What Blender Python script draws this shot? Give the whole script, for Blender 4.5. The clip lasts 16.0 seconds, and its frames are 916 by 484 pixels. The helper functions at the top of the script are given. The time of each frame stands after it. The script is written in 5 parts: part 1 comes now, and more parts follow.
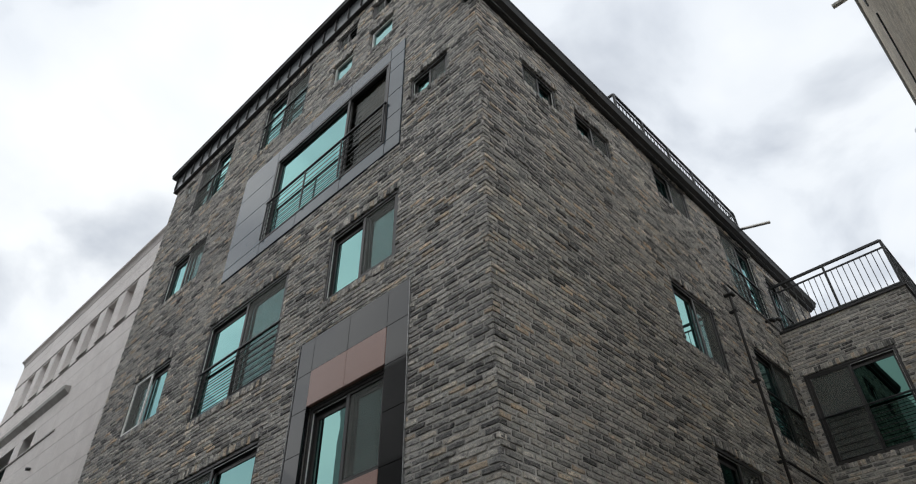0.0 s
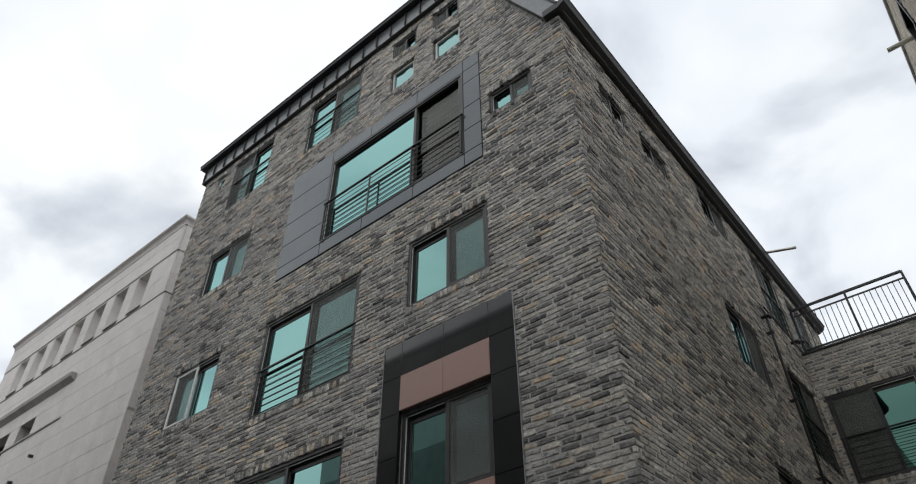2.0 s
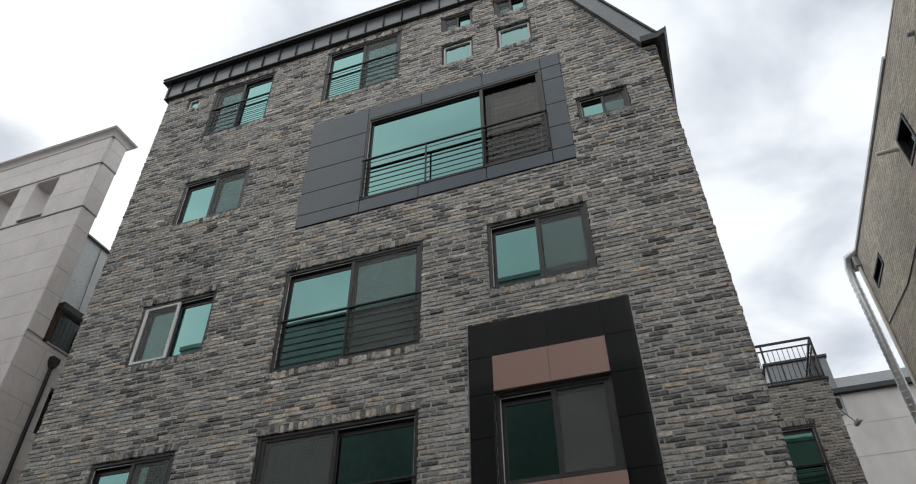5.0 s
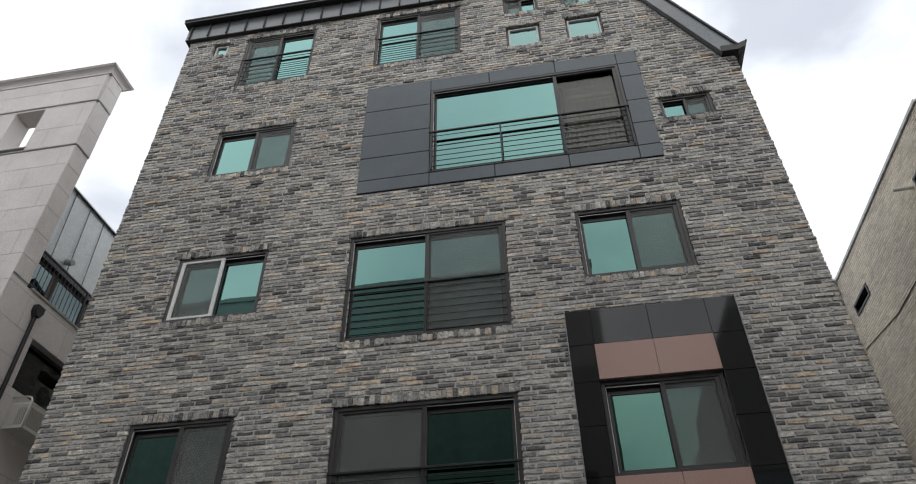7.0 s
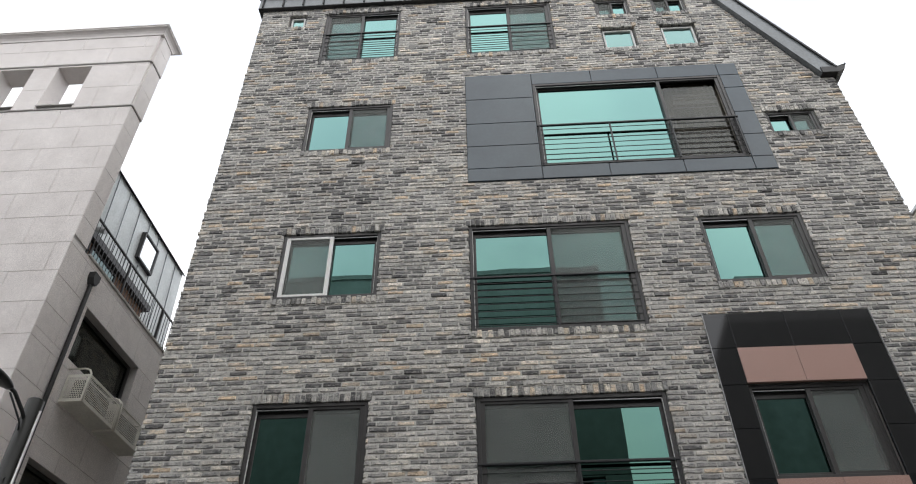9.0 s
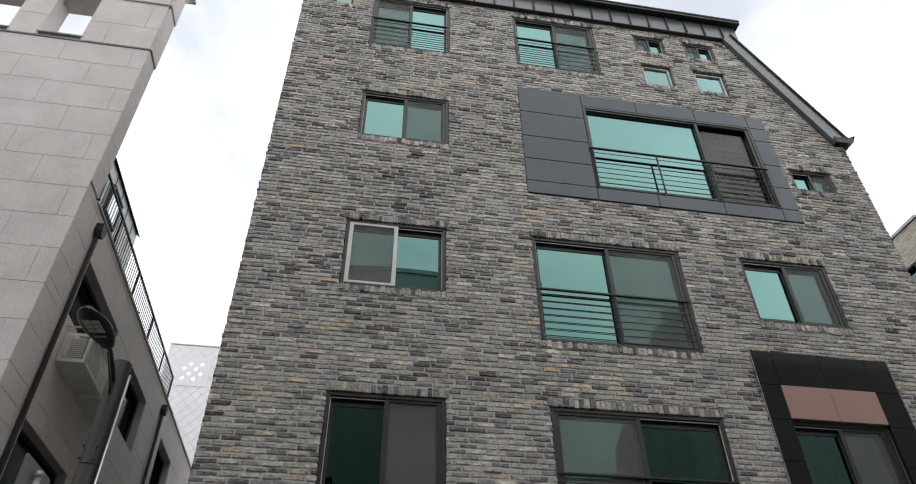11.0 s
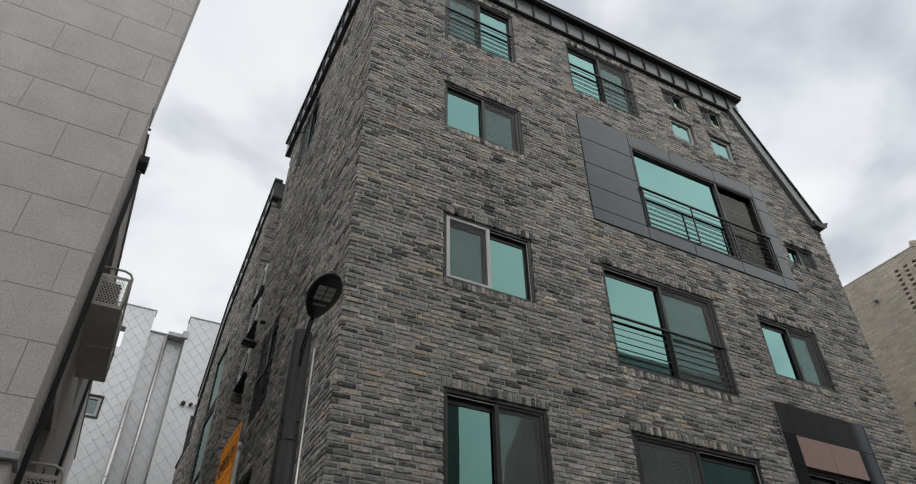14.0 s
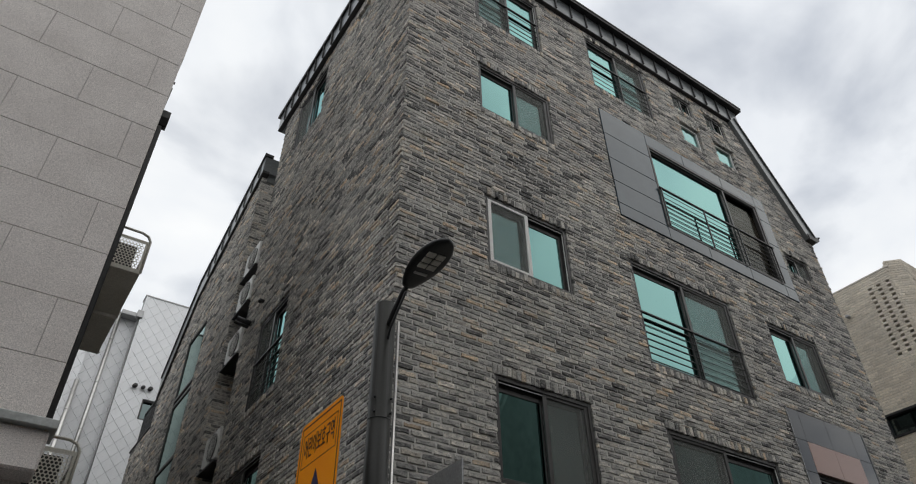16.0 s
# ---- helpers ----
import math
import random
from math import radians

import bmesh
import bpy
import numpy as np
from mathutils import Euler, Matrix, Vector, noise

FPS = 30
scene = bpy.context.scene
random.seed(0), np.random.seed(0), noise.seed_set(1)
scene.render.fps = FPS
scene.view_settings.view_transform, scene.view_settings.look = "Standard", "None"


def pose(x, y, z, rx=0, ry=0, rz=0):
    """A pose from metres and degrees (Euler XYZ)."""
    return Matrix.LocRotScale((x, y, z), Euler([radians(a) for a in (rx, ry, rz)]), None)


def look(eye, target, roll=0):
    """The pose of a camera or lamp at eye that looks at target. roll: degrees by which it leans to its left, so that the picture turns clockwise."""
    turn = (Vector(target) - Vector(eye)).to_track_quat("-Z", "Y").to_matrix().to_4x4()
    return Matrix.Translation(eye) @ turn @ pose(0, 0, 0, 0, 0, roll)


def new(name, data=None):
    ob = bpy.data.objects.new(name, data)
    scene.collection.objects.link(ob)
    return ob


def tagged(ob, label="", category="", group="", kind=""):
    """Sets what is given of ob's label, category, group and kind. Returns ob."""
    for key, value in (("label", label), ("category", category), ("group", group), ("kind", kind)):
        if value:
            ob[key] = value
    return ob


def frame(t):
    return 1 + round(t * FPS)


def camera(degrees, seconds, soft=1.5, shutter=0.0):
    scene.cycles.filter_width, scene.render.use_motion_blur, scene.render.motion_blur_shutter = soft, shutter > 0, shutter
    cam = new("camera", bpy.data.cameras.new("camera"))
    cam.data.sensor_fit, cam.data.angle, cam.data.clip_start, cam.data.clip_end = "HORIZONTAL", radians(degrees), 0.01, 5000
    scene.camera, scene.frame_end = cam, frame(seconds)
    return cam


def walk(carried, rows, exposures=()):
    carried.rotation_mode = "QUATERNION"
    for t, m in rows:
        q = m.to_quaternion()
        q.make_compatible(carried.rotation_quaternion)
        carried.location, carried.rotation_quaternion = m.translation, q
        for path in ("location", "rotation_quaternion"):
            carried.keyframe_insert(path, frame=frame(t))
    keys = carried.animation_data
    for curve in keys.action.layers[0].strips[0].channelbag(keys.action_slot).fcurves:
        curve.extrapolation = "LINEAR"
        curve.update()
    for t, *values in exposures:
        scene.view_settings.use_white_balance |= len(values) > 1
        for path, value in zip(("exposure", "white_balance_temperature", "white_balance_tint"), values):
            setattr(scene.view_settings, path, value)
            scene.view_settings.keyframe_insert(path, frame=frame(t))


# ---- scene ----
cam = camera(67.3, 16.0, soft=1.12)
METRES, EYE, TILT, LEAN, TURN = 19.2, 1.6, 0.0, 0.0, 43.6
ROWS = [
    (0.0, 0.0, 0.0, 0.0, 0.64, 40.07, 0.77),
    (0.5, -0.0097, -0.0033, -0.001, 0.39, 40.08, 0.56),
    (1.0, -0.032, -0.0096, -0.0007, -0.38, 40.07, 0.58),
    (1.5, -0.0576, -0.0112, -0.0003, -1.66, 39.92, 0.47),
    (2.0, -0.089, -0.0141, -0.0014, -3.72, 40.01, 0.4),
    (2.5, -0.1218, -0.0135, -0.0025, -6.66, 39.86, 0.37),
    (3.0, -0.1549, -0.0072, -0.0025, -9.65, 39.8, 0.5),
    (3.5, -0.1884, 0.0034, -0.003, -13.71, 39.7, 0.45),
    (4.0, -0.2227, 0.0149, -0.0038, -17.35, 39.6, 0.53),
    (6.5, -0.3709, 0.1044, -0.0044, -32.1, 39.23, 0.59),
    (7.0, -0.396, 0.1284, -0.0036, -33.85, 39.17, 0.62),
    (7.5, -0.4209, 0.1534, -0.0037, -34.9, 39.19, 0.61),
    (8.0, -0.4461, 0.1766, -0.0028, -37.27, 39.12, 0.63),
    (8.5, -0.4767, 0.1992, -0.0032, -38.73, 39.24, 0.59),
    (9.0, -0.5035, 0.2224, -0.0031, -40.5, 39.13, 0.64),
    (11.5, -0.626, 0.3494, -0.0011, -57.4, 38.86, 0.42),
    (12.0, -0.645, 0.3777, -0.0009, -61.44, 38.74, 0.39),
    (12.5, -0.6642, 0.4073, -0.0003, -64.86, 38.81, 0.37),
    (13.0, -0.6804, 0.4357, 0.001, -68.13, 38.7, 0.42),
    (13.5, -0.6923, 0.465, 0.0031, -69.72, 38.76, 0.44),
    (14.0, -0.6994, 0.4944, 0.0046, -71.14, 38.6, 0.46),
    (14.5, -0.6994, 0.5221, 0.0062, -71.99, 38.5, 0.6),
    (15.0, -0.6976, 0.5452, 0.0072, -74.26, 38.44, 0.57),
    (15.5, -0.6946, 0.5621, 0.0075, -76.66, 38.51, 0.68),
    (16.0, -0.6971, 0.5728, 0.0079, -77.63, 38.59, 0.78),
]
EXPOSURES = [(0.0, 0.0, 6440, 8), (2.0, 0.0, 6440, 8), (4.0, 0.04, 6450, 8), (6.5, 0.15, 6490, 9.5), (7.5, 0.53, 6500, 10), (9.0, 0.86, 6500, 10),
             (11.5, 0.26, 6540, 9.5), (12.5, 0.04, 6560, 9), (14.0, -0.13, 6590, 8.5), (16.0, -0.05, 6600, 8.5)]
walk(cam, [(t, pose(0, 0, EYE, TILT, LEAN, TURN) @ pose(METRES * x, METRES * y, METRES * z, 90 + pitch, roll, yaw)) for t, x, y, z, yaw, pitch, roll in ROWS],
     exposures=EXPOSURES)

# ---- world and light ----
SUN_AZ, SUN_EL = 180.0, 56.0        # compass degrees clockwise from +y, degrees up
world = bpy.data.worlds.new("overcast_sky")
scene.world = world
world.use_nodes = True
wn, wl = world.node_tree.nodes, world.node_tree.links
wn.clear()
w_out, w_bg = wn.new("ShaderNodeOutputWorld"), wn.new("ShaderNodeBackground")
w_sky = wn.new("ShaderNodeTexSky")
w_sky.sky_type, w_sky.sun_disc = "NISHITA", False
w_sky.sun_elevation, w_sky.sun_rotation = radians(SUN_EL), radians(SUN_AZ)
w_gain = wn.new("ShaderNodeMix")
w_gain.data_type, w_gain.blend_type = "RGBA", "MULTIPLY"
w_gain.inputs[0].default_value = 1.0
w_gain.inputs[7].default_value = (0.55, 0.55, 0.55, 1)
w_co = wn.new("ShaderNodeTexCoord")
w_sep = wn.new("ShaderNodeSeparateXYZ")
wl.new(w_co.outputs["Generated"], w_sep.inputs[0])
w_z = wn.new("ShaderNodeMath"); w_z.operation = "MAXIMUM"; w_z.inputs[1].default_value = 0.0
wl.new(w_sep.outputs[2], w_z.inputs[0])
w_za = wn.new("ShaderNodeMath"); w_za.operation = "ADD"; w_za.inputs[1].default_value = 0.25
wl.new(w_z.outputs[0], w_za.inputs[0])
w_dx = wn.new("ShaderNodeMath"); w_dx.operation = "DIVIDE"
w_dy = wn.new("ShaderNodeMath"); w_dy.operation = "DIVIDE"
wl.new(w_sep.outputs[0], w_dx.inputs[0]); wl.new(w_za.outputs[0], w_dx.inputs[1])
wl.new(w_sep.outputs[1], w_dy.inputs[0]); wl.new(w_za.outputs[0], w_dy.inputs[1])
w_com = wn.new("ShaderNodeCombineXYZ")
wl.new(w_dx.outputs[0], w_com.inputs[0]); wl.new(w_dy.outputs[0], w_com.inputs[1])
w_no = wn.new("ShaderNodeTexNoise")
w_no.inputs["Scale"].default_value, w_no.inputs["Detail"].default_value = 3.0, 6.0
w_no.inputs["Roughness"].default_value, w_no.inputs["Distortion"].default_value = 0.48, 0.3
wl.new(w_com.outputs[0], w_no.inputs["Vector"])
w_no2 = wn.new("ShaderNodeTexNoise")
w_no2.inputs["Scale"].default_value, w_no2.inputs["Detail"].default_value = 1.1, 4.0
wl.new(w_com.outputs[0], w_no2.inputs["Vector"])
w_cov = wn.new("ShaderNodeValToRGB")           # how much cloud hides the blue
w_cov.color_ramp.elements[0].position, w_cov.color_ramp.elements[1].position = 0.36, 0.5
w_cov.color_ramp.elements[0].color = (0.7, 0.7, 0.7, 1)
wl.new(w_no.outputs["Fac"], w_cov.inputs[0])
w_col = wn.new("ShaderNodeValToRGB")           # grey bellies and white tops of the clouds
e = w_col.color_ramp.elements
e[0].position, e[0].color = 0.37, (0.65, 0.69, 0.77, 1)
e[1].position, e[1].color = 0.64, (0.96, 0.965, 0.97, 1)
e.new(0.48).color = (0.765, 0.795, 0.85, 1)
w_add = wn.new("ShaderNodeMath"); w_add.operation = "MULTIPLY_ADD"; w_add.inputs[1].default_value = 0.45
w_half = wn.new("ShaderNodeMath"); w_half.operation = "MULTIPLY"; w_half.inputs[1].default_value = 0.55
wl.new(w_no.outputs["Fac"], w_half.inputs[0]); wl.new(w_no2.outputs["Fac"], w_add.inputs[0]); wl.new(w_half.outputs[0], w_add.inputs[2])
wl.new(w_add.outputs[0], w_col.inputs[0])
w_cl = wn.new("ShaderNodeMix"); w_cl.data_type, w_cl.blend_type = "RGBA", "MULTIPLY"
w_cl.inputs[0].default_value = 1.0
w_cl.inputs[7].default_value = (10.0, 10.0, 10.0, 1)
wl.new(w_col.outputs[0], w_cl.inputs[6])
w_mix = wn.new("ShaderNodeMix"); w_mix.data_type = "RGBA"
wl.new(w_cov.outputs[0], w_mix.inputs[0]); wl.new(w_sky.outputs[0], w_gain.inputs[6])
wl.new(w_gain.outputs[2], w_mix.inputs[6]); wl.new(w_cl.outputs[2], w_mix.inputs[7])
wl.new(w_mix.outputs[2], w_bg.inputs[0])
w_bg.inputs[1].default_value = 0.115
wl.new(w_bg.outputs[0], w_out.inputs[0])

sun = new("sun", bpy.data.lights.new("sun", "SUN"))
sun.data.energy, sun.data.angle, sun.data.color = 0.72, radians(110), (1.0, 0.945, 0.87)
az, el = radians(SUN_AZ), radians(SUN_EL)
sun.matrix_world = look((math.sin(az) * math.cos(el) * 60, math.cos(az) * math.cos(el) * 60, math.sin(el) * 60), (0, 0, 0))


# ---- materials ----
def material(name, rough=0.6, metal=0.0, spec=0.5):
    m = bpy.data.materials.new(name)
    m.use_nodes = True
    b = m.node_tree.nodes["Principled BSDF"]
    b.inputs["Roughness"].default_value, b.inputs["Metallic"].default_value = rough, metal
    b.inputs["Specular IOR Level"].default_value = spec
    return m, m.node_tree.nodes, m.node_tree.links, b


def noise_node(n, l, scale, detail=4, rough=0.55, stretch=None):
    pos = n.new("ShaderNodeNewGeometry").outputs["Position"]
    if stretch:
        mp = n.new("ShaderNodeMapping")
        mp.inputs["Scale"].default_value = stretch
        l.new(pos, mp.inputs[0])
        pos = mp.outputs[0]
    t = n.new("ShaderNodeTexNoise")
    t.inputs["Scale"].default_value, t.inputs["Detail"].default_value, t.inputs["Roughness"].default_value = scale, detail, rough
    l.new(pos, t.inputs["Vector"])
    return t.outputs["Fac"]


def ramp(n, l, fac, stops):
    r = n.new("ShaderNodeValToRGB")
    e = r.color_ramp.elements
    while len(e) < len(stops):
        e.new(0.5)
    for el_, (p, c) in zip(e, stops):
        el_.position, el_.color = p, (*c, 1)
    l.new(fac, r.inputs[0])
    return r.outputs[0]


def mixed(n, l, fac, a, b, mode="MIX"):
    m = n.new("ShaderNodeMix")
    m.data_type, m.blend_type = "RGBA", mode
    for sock, v in ((0, fac), (6, a), (7, b)):
        if isinstance(v, (int, float)):
            m.inputs[sock].default_value = v
        elif isinstance(v, tuple):
            m.inputs[sock].default_value = (*v, 1)
        else:
            l.new(v, m.inputs[sock])
    return m.outputs[2]


def bump(n, l, b, height, strength, dist):
    k = n.new("ShaderNodeBump")
    k.inputs["Strength"].default_value, k.inputs["Distance"].default_value = strength, dist
    l.new(height, k.inputs["Height"])
    l.new(k.outputs[0], b.inputs["Normal"])


def surface(name, stops, scale, rough, metal=0.0, spec=0.5, grain=60, bump_s=0.2, bump_d=0.003, stain=0.0, stretch=None, speck=1.0):
    """Base colour from a broad noise, a fine grain on top, fine relief, and soft stains."""
    m, n, l, b = material(name, rough, metal, spec)
    col = ramp(n, l, noise_node(n, l, scale, 5, 0.6, stretch), stops)
    fine = noise_node(n, l, grain, 3, 0.6)
    col = mixed(n, l, speck, col, ramp(n, l, fine, [(0.3, (0.82, 0.82, 0.82)), (0.7, (1.14, 1.14, 1.14))]), "MULTIPLY")
    if stain:
        col = mixed(n, l, stain, col, ramp(n, l, noise_node(n, l, 0.9, 6, 0.65, (1, 1, 0.35)), [(0.35, (0.55, 0.54, 0.52)), (0.62, (1, 1, 1))]), "MULTIPLY")
    l.new(col, b.inputs["Base Color"])
    bump(n, l, b, fine, bump_s, bump_d)
    return m


def brick_material(name, per_island, stops, pale=0.62, mottle=1.0):
    m, n, l, b = material(name, 0.88, 0, 0.25)
    rnd = n.new("ShaderNodeNewGeometry").outputs["Random Per Island"] if per_island else n.new("ShaderNodeObjectInfo").outputs["Random"]
    col = ramp(n, l, rnd, stops)
    # a second, unrelated number for the lightness
    mul = n.new("ShaderNodeMath"); mul.operation = "MULTIPLY"; mul.inputs[1].default_value = 37.31
    fr = n.new("ShaderNodeMath"); fr.operation = "FRACT"
    l.new(rnd, mul.inputs[0]); l.new(mul.outputs[0], fr.inputs[0])
    col = mixed(n, l, mottle, col, ramp(n, l, fr.outputs[0], [(0, (0.76, 0.765, 0.775)), (1, (1.2, 1.195, 1.18))]), "MULTIPLY")
    # each brick shows another cut of the clay: the pattern is shifted by its own number
    pos = n.new("ShaderNodeNewGeometry").outputs["Position"]
    sh = n.new("ShaderNodeVectorMath"); sh.operation = "MULTIPLY_ADD"
    l.new(rnd, sh.inputs[0]); sh.inputs[1].default_value = (61.0, 47.0, 83.0); l.new(pos, sh.inputs[2])

    def clay(scale, detail, rough_, stretch):
        mp = n.new("ShaderNodeMapping"); mp.inputs["Scale"].default_value = stretch
        t = n.new("ShaderNodeTexNoise")
        t.inputs["Scale"].default_value, t.inputs["Detail"].default_value, t.inputs["Roughness"].default_value = scale, detail, rough_
        l.new(sh.outputs[0], mp.inputs[0]); l.new(mp.outputs[0], t.inputs["Vector"])
        return t.outputs["Fac"]

    blotch = clay(16, 5, 0.7, (1, 1, 1.8))
    col = mixed(n, l, mottle, col, ramp(n, l, blotch, [(0.35, (0.42, 0.43, 0.45)), (0.48, (0.95, 0.95, 0.95)), (0.66, (1.4, 1.38, 1.34))]), "MULTIPLY")
    # lime smears and dust
    smear = ramp(n, l, clay(20, 6, 0.72, (1, 1, 2.2)), [(0.535, (0, 0, 0)), (0.63, (1, 1, 1))])
    lim = n.new("ShaderNodeMath"); lim.operation = "MULTIPLY"; lim.inputs[1].default_value = pale
    l.new(smear, lim.inputs[0])
    col = mixed(n, l, lim.outputs[0], col, (0.56, 0.54, 0.51))
    # pits and chips
    pits = noise_node(n, l, 75, 4, 0.8)
    col = mixed(n, l, mottle, col, ramp(n, l, pits, [(0.34, (0.4, 0.4, 0.41)), (0.45, (1, 1, 1)), (0.62, (1.15, 1.15, 1.14))]), "MULTIPLY")
    wide = noise_node(n, l, 0.55, 3, 0.5)
    col = mixed(n, l, 1.0, col, ramp(n, l, wide, [(0.3, (0.86, 0.86, 0.87)), (0.7, (1.12, 1.11, 1.09))]), "MULTIPLY")
    l.new(col, b.inputs["Base Color"])
    bump(n, l, b, noise_node(n, l, 60, 6, 0.75), 1.0, 0.007)
    return m


GREY = [(0.0, (0.12, 0.118, 0.116)), (0.14, (0.2, 0.198, 0.194)), (0.32, (0.365, 0.358, 0.343)), (0.50, (0.475, 0.46, 0.433)),
        (0.68, (0.575, 0.549, 0.505)), (0.78, (0.38, 0.373, 0.361)), (0.89, (0.57, 0.517, 0.443)), (0.965, (0.58, 0.46, 0.335)), (1.0, (0.76, 0.735, 0.69))]
BEIGE = [(0.0, (0.64, 0.58, 0.49)), (0.5, (0.72, 0.66, 0.565)), (1.0, (0.78, 0.72, 0.625))]
M_BRICK_J = brick_material("grey_brick_field", True, GREY)
M_BRICK_P = brick_material("grey_brick_single", False, GREY)
M_BEIGE_J = brick_material("beige_brick_field", True, BEIGE, 0.15, 0.35)
M_BEIGE_P = brick_material("beige_brick_single", False, BEIGE, 0.15, 0.35)
M_MORTAR = surface("mortar", [(0.3, (0.56, 0.543, 0.512)), (0.7, (0.68, 0.66, 0.624))], 9, 0.95, spec=0.2, grain=140, bump_s=0.6, bump_d=0.005, stain=0.4)
M_MORTAR_B = surface("pale_mortar", [(0.3, (0.62, 0.575, 0.515)), (0.7, (0.7, 0.65, 0.585))], 6, 0.95, spec=0.2, grain=140, bump_s=0.6, bump_d=0.004)
M_ZINC = surface("dark_zinc_sheet", [(0.3, (0.15, 0.162, 0.168)), (0.7, (0.185, 0.198, 0.205))], 3, 0.28, 0.3, grain=25, bump_s=0.06, stain=0.25)
M_ZINC_L = surface("pale_zinc_sheet", [(0.3, (0.43, 0.45, 0.445)), (0.7, (0.5, 0.52, 0.515))], 3, 0.45, 0.2, grain=25, bump_s=0.06, stain=0.25)
M_ZINC_DARK = surface("black_brown_sheet", [(0.3, (0.022, 0.022, 0.023)), (0.7, (0.035, 0.034, 0.034))], 3, 0.5, 0.2, grain=25, bump_s=0.05)
M_PANEL = surface("blue_grey_metal_panel", [(0.3, (0.047, 0.066, 0.08)), (0.7, (0.059, 0.082, 0.098))], 1.5, 0.06, 0.0, spec=0.5, grain=20, bump_s=0.01, stain=0.12, speck=0.25)
M_FRAME = surface("dark_bronze_frame", [(0.3, (0.04, 0.038, 0.037)), (0.7, (0.056, 0.053, 0.051))], 4, 0.42, 0.2, grain=90, bump_s=0.03)
M_FRAME_W = surface("off_white_frame", [(0.3, (0.74, 0.73, 0.7)), (0.7, (0.82, 0.81, 0.78))], 4, 0.4, grain=90, bump_s=0.03)
# near-black for slab gaps and fan discs, and for shade painted in slots
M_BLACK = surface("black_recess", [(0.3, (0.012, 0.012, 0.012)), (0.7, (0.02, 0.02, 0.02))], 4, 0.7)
M_IRON = surface("black_painted_iron", [(0.3, (0.014, 0.014, 0.015)), (0.7, (0.024, 0.024, 0.025))], 12, 0.45, 0.1, grain=80, bump_s=0.08)
M_STONE_B = surface("polished_black_granite", [(0.35, (0.008, 0.0085, 0.009)), (0.65, (0.016, 0.0165, 0.017))], 120, 0.05, spec=0.5, grain=260, bump_s=0.0)
M_STONE_P = surface("pink_granite", [(0.3, (0.33, 0.19, 0.155)), (0.7, (0.5, 0.325, 0.275))], 90, 0.3, grain=220, bump_s=0.05, bump_d=0.001)
M_GRANITE = surface("light_grey_granite", [(0.3, (0.69, 0.645, 0.618)), (0.7, (0.8, 0.755, 0.726))], 2.2, 0.72, spec=0.35, grain=95, bump_s=0.2, bump_d=0.002, stain=0.1)


def speckle(mat, dark, light):
    """Salt-and-pepper crystals over a stone colour, a coarse and a fine size."""
    n, l = mat.node_tree.nodes, mat.node_tree.links
    b = n["Principled BSDF"]
    col = b.inputs["Base Color"].links[0].from_socket
    for sc, k in ((75, 0.6), (170, 0.9)):
        col = mixed(n, l, k, col, ramp(n, l, noise_node(n, l, sc, 2, 0.8), [(0.36, dark), (0.47, (1, 1, 1)), (0.54, (1, 1, 1)), (0.66, light)]), "MULTIPLY")
    l.new(col, b.inputs["Base Color"])


speckle(M_GRANITE, (0.6, 0.6, 0.61), (1.22, 1.21, 1.2))
# stained darker granite of the trim, also used for the painted shadow lines
M_GRANITE_D = surface("granite_trim_and_shadow", [(0.3, (0.36, 0.35, 0.33)), (0.7, (0.47, 0.455, 0.43))], 3, 0.7, spec=0.35, grain=120, bump_s=0.12, stain=0.6)
M_GROUT = surface("stone_joint", [(0.3, (0.44, 0.42, 0.405)), (0.7, (0.52, 0.5, 0.48))], 4, 0.9)
M_WHITE_T = surface("white_metal_shingle", [(0.3, (0.74, 0.75, 0.76)), (0.7, (0.8, 0.81, 0.82))], 1.2, 0.38, 0.1, grain=20, bump_s=0.02, stain=0.12, speck=0.2)
M_JOINT_T = surface("shingle_fold", [(0.3, (0.34, 0.345, 0.35)), (0.7, (0.42, 0.425, 0.43))], 4, 0.6)
M_STEEL = surface("brushed_stainless", [(0.3, (0.5, 0.49, 0.47)), (0.7, (0.62, 0.61, 0.59))], 5, 0.3, 0.9, grain=120, bump_s=0.05)
M_FOIL = surface("aluminium_duct", [(0.3, (0.62, 0.63, 0.64)), (0.7, (0.78, 0.79, 0.8))], 9, 0.35, 0.7, grain=50, bump_s=0.2)
M_CREAM = surface("cream_enamel", [(0.3, (0.66, 0.64, 0.57)), (0.7, (0.77, 0.75, 0.67))], 5, 0.45, grain=70, bump_s=0.04, stain=0.3)
M_ACWHITE = surface("weathered_white_plastic", [(0.3, (0.66, 0.66, 0.64)), (0.7, (0.76, 0.76, 0.74))], 5, 0.5, grain=70, bump_s=0.04, stain=0.3)
M_POLE = surface("grey_green_pole_paint", [(0.3, (0.012, 0.0125, 0.011)), (0.7, (0.018, 0.0185, 0.016))], 6, 0.4, 0.0, spec=0.25, grain=70, bump_s=0.04)
M_LAMP = surface("lamp_housing", [(0.3, (0.018, 0.019, 0.02)), (0.7, (0.03, 0.031, 0.032))], 6, 0.35, 0.2, grain=70, bump_s=0.04)
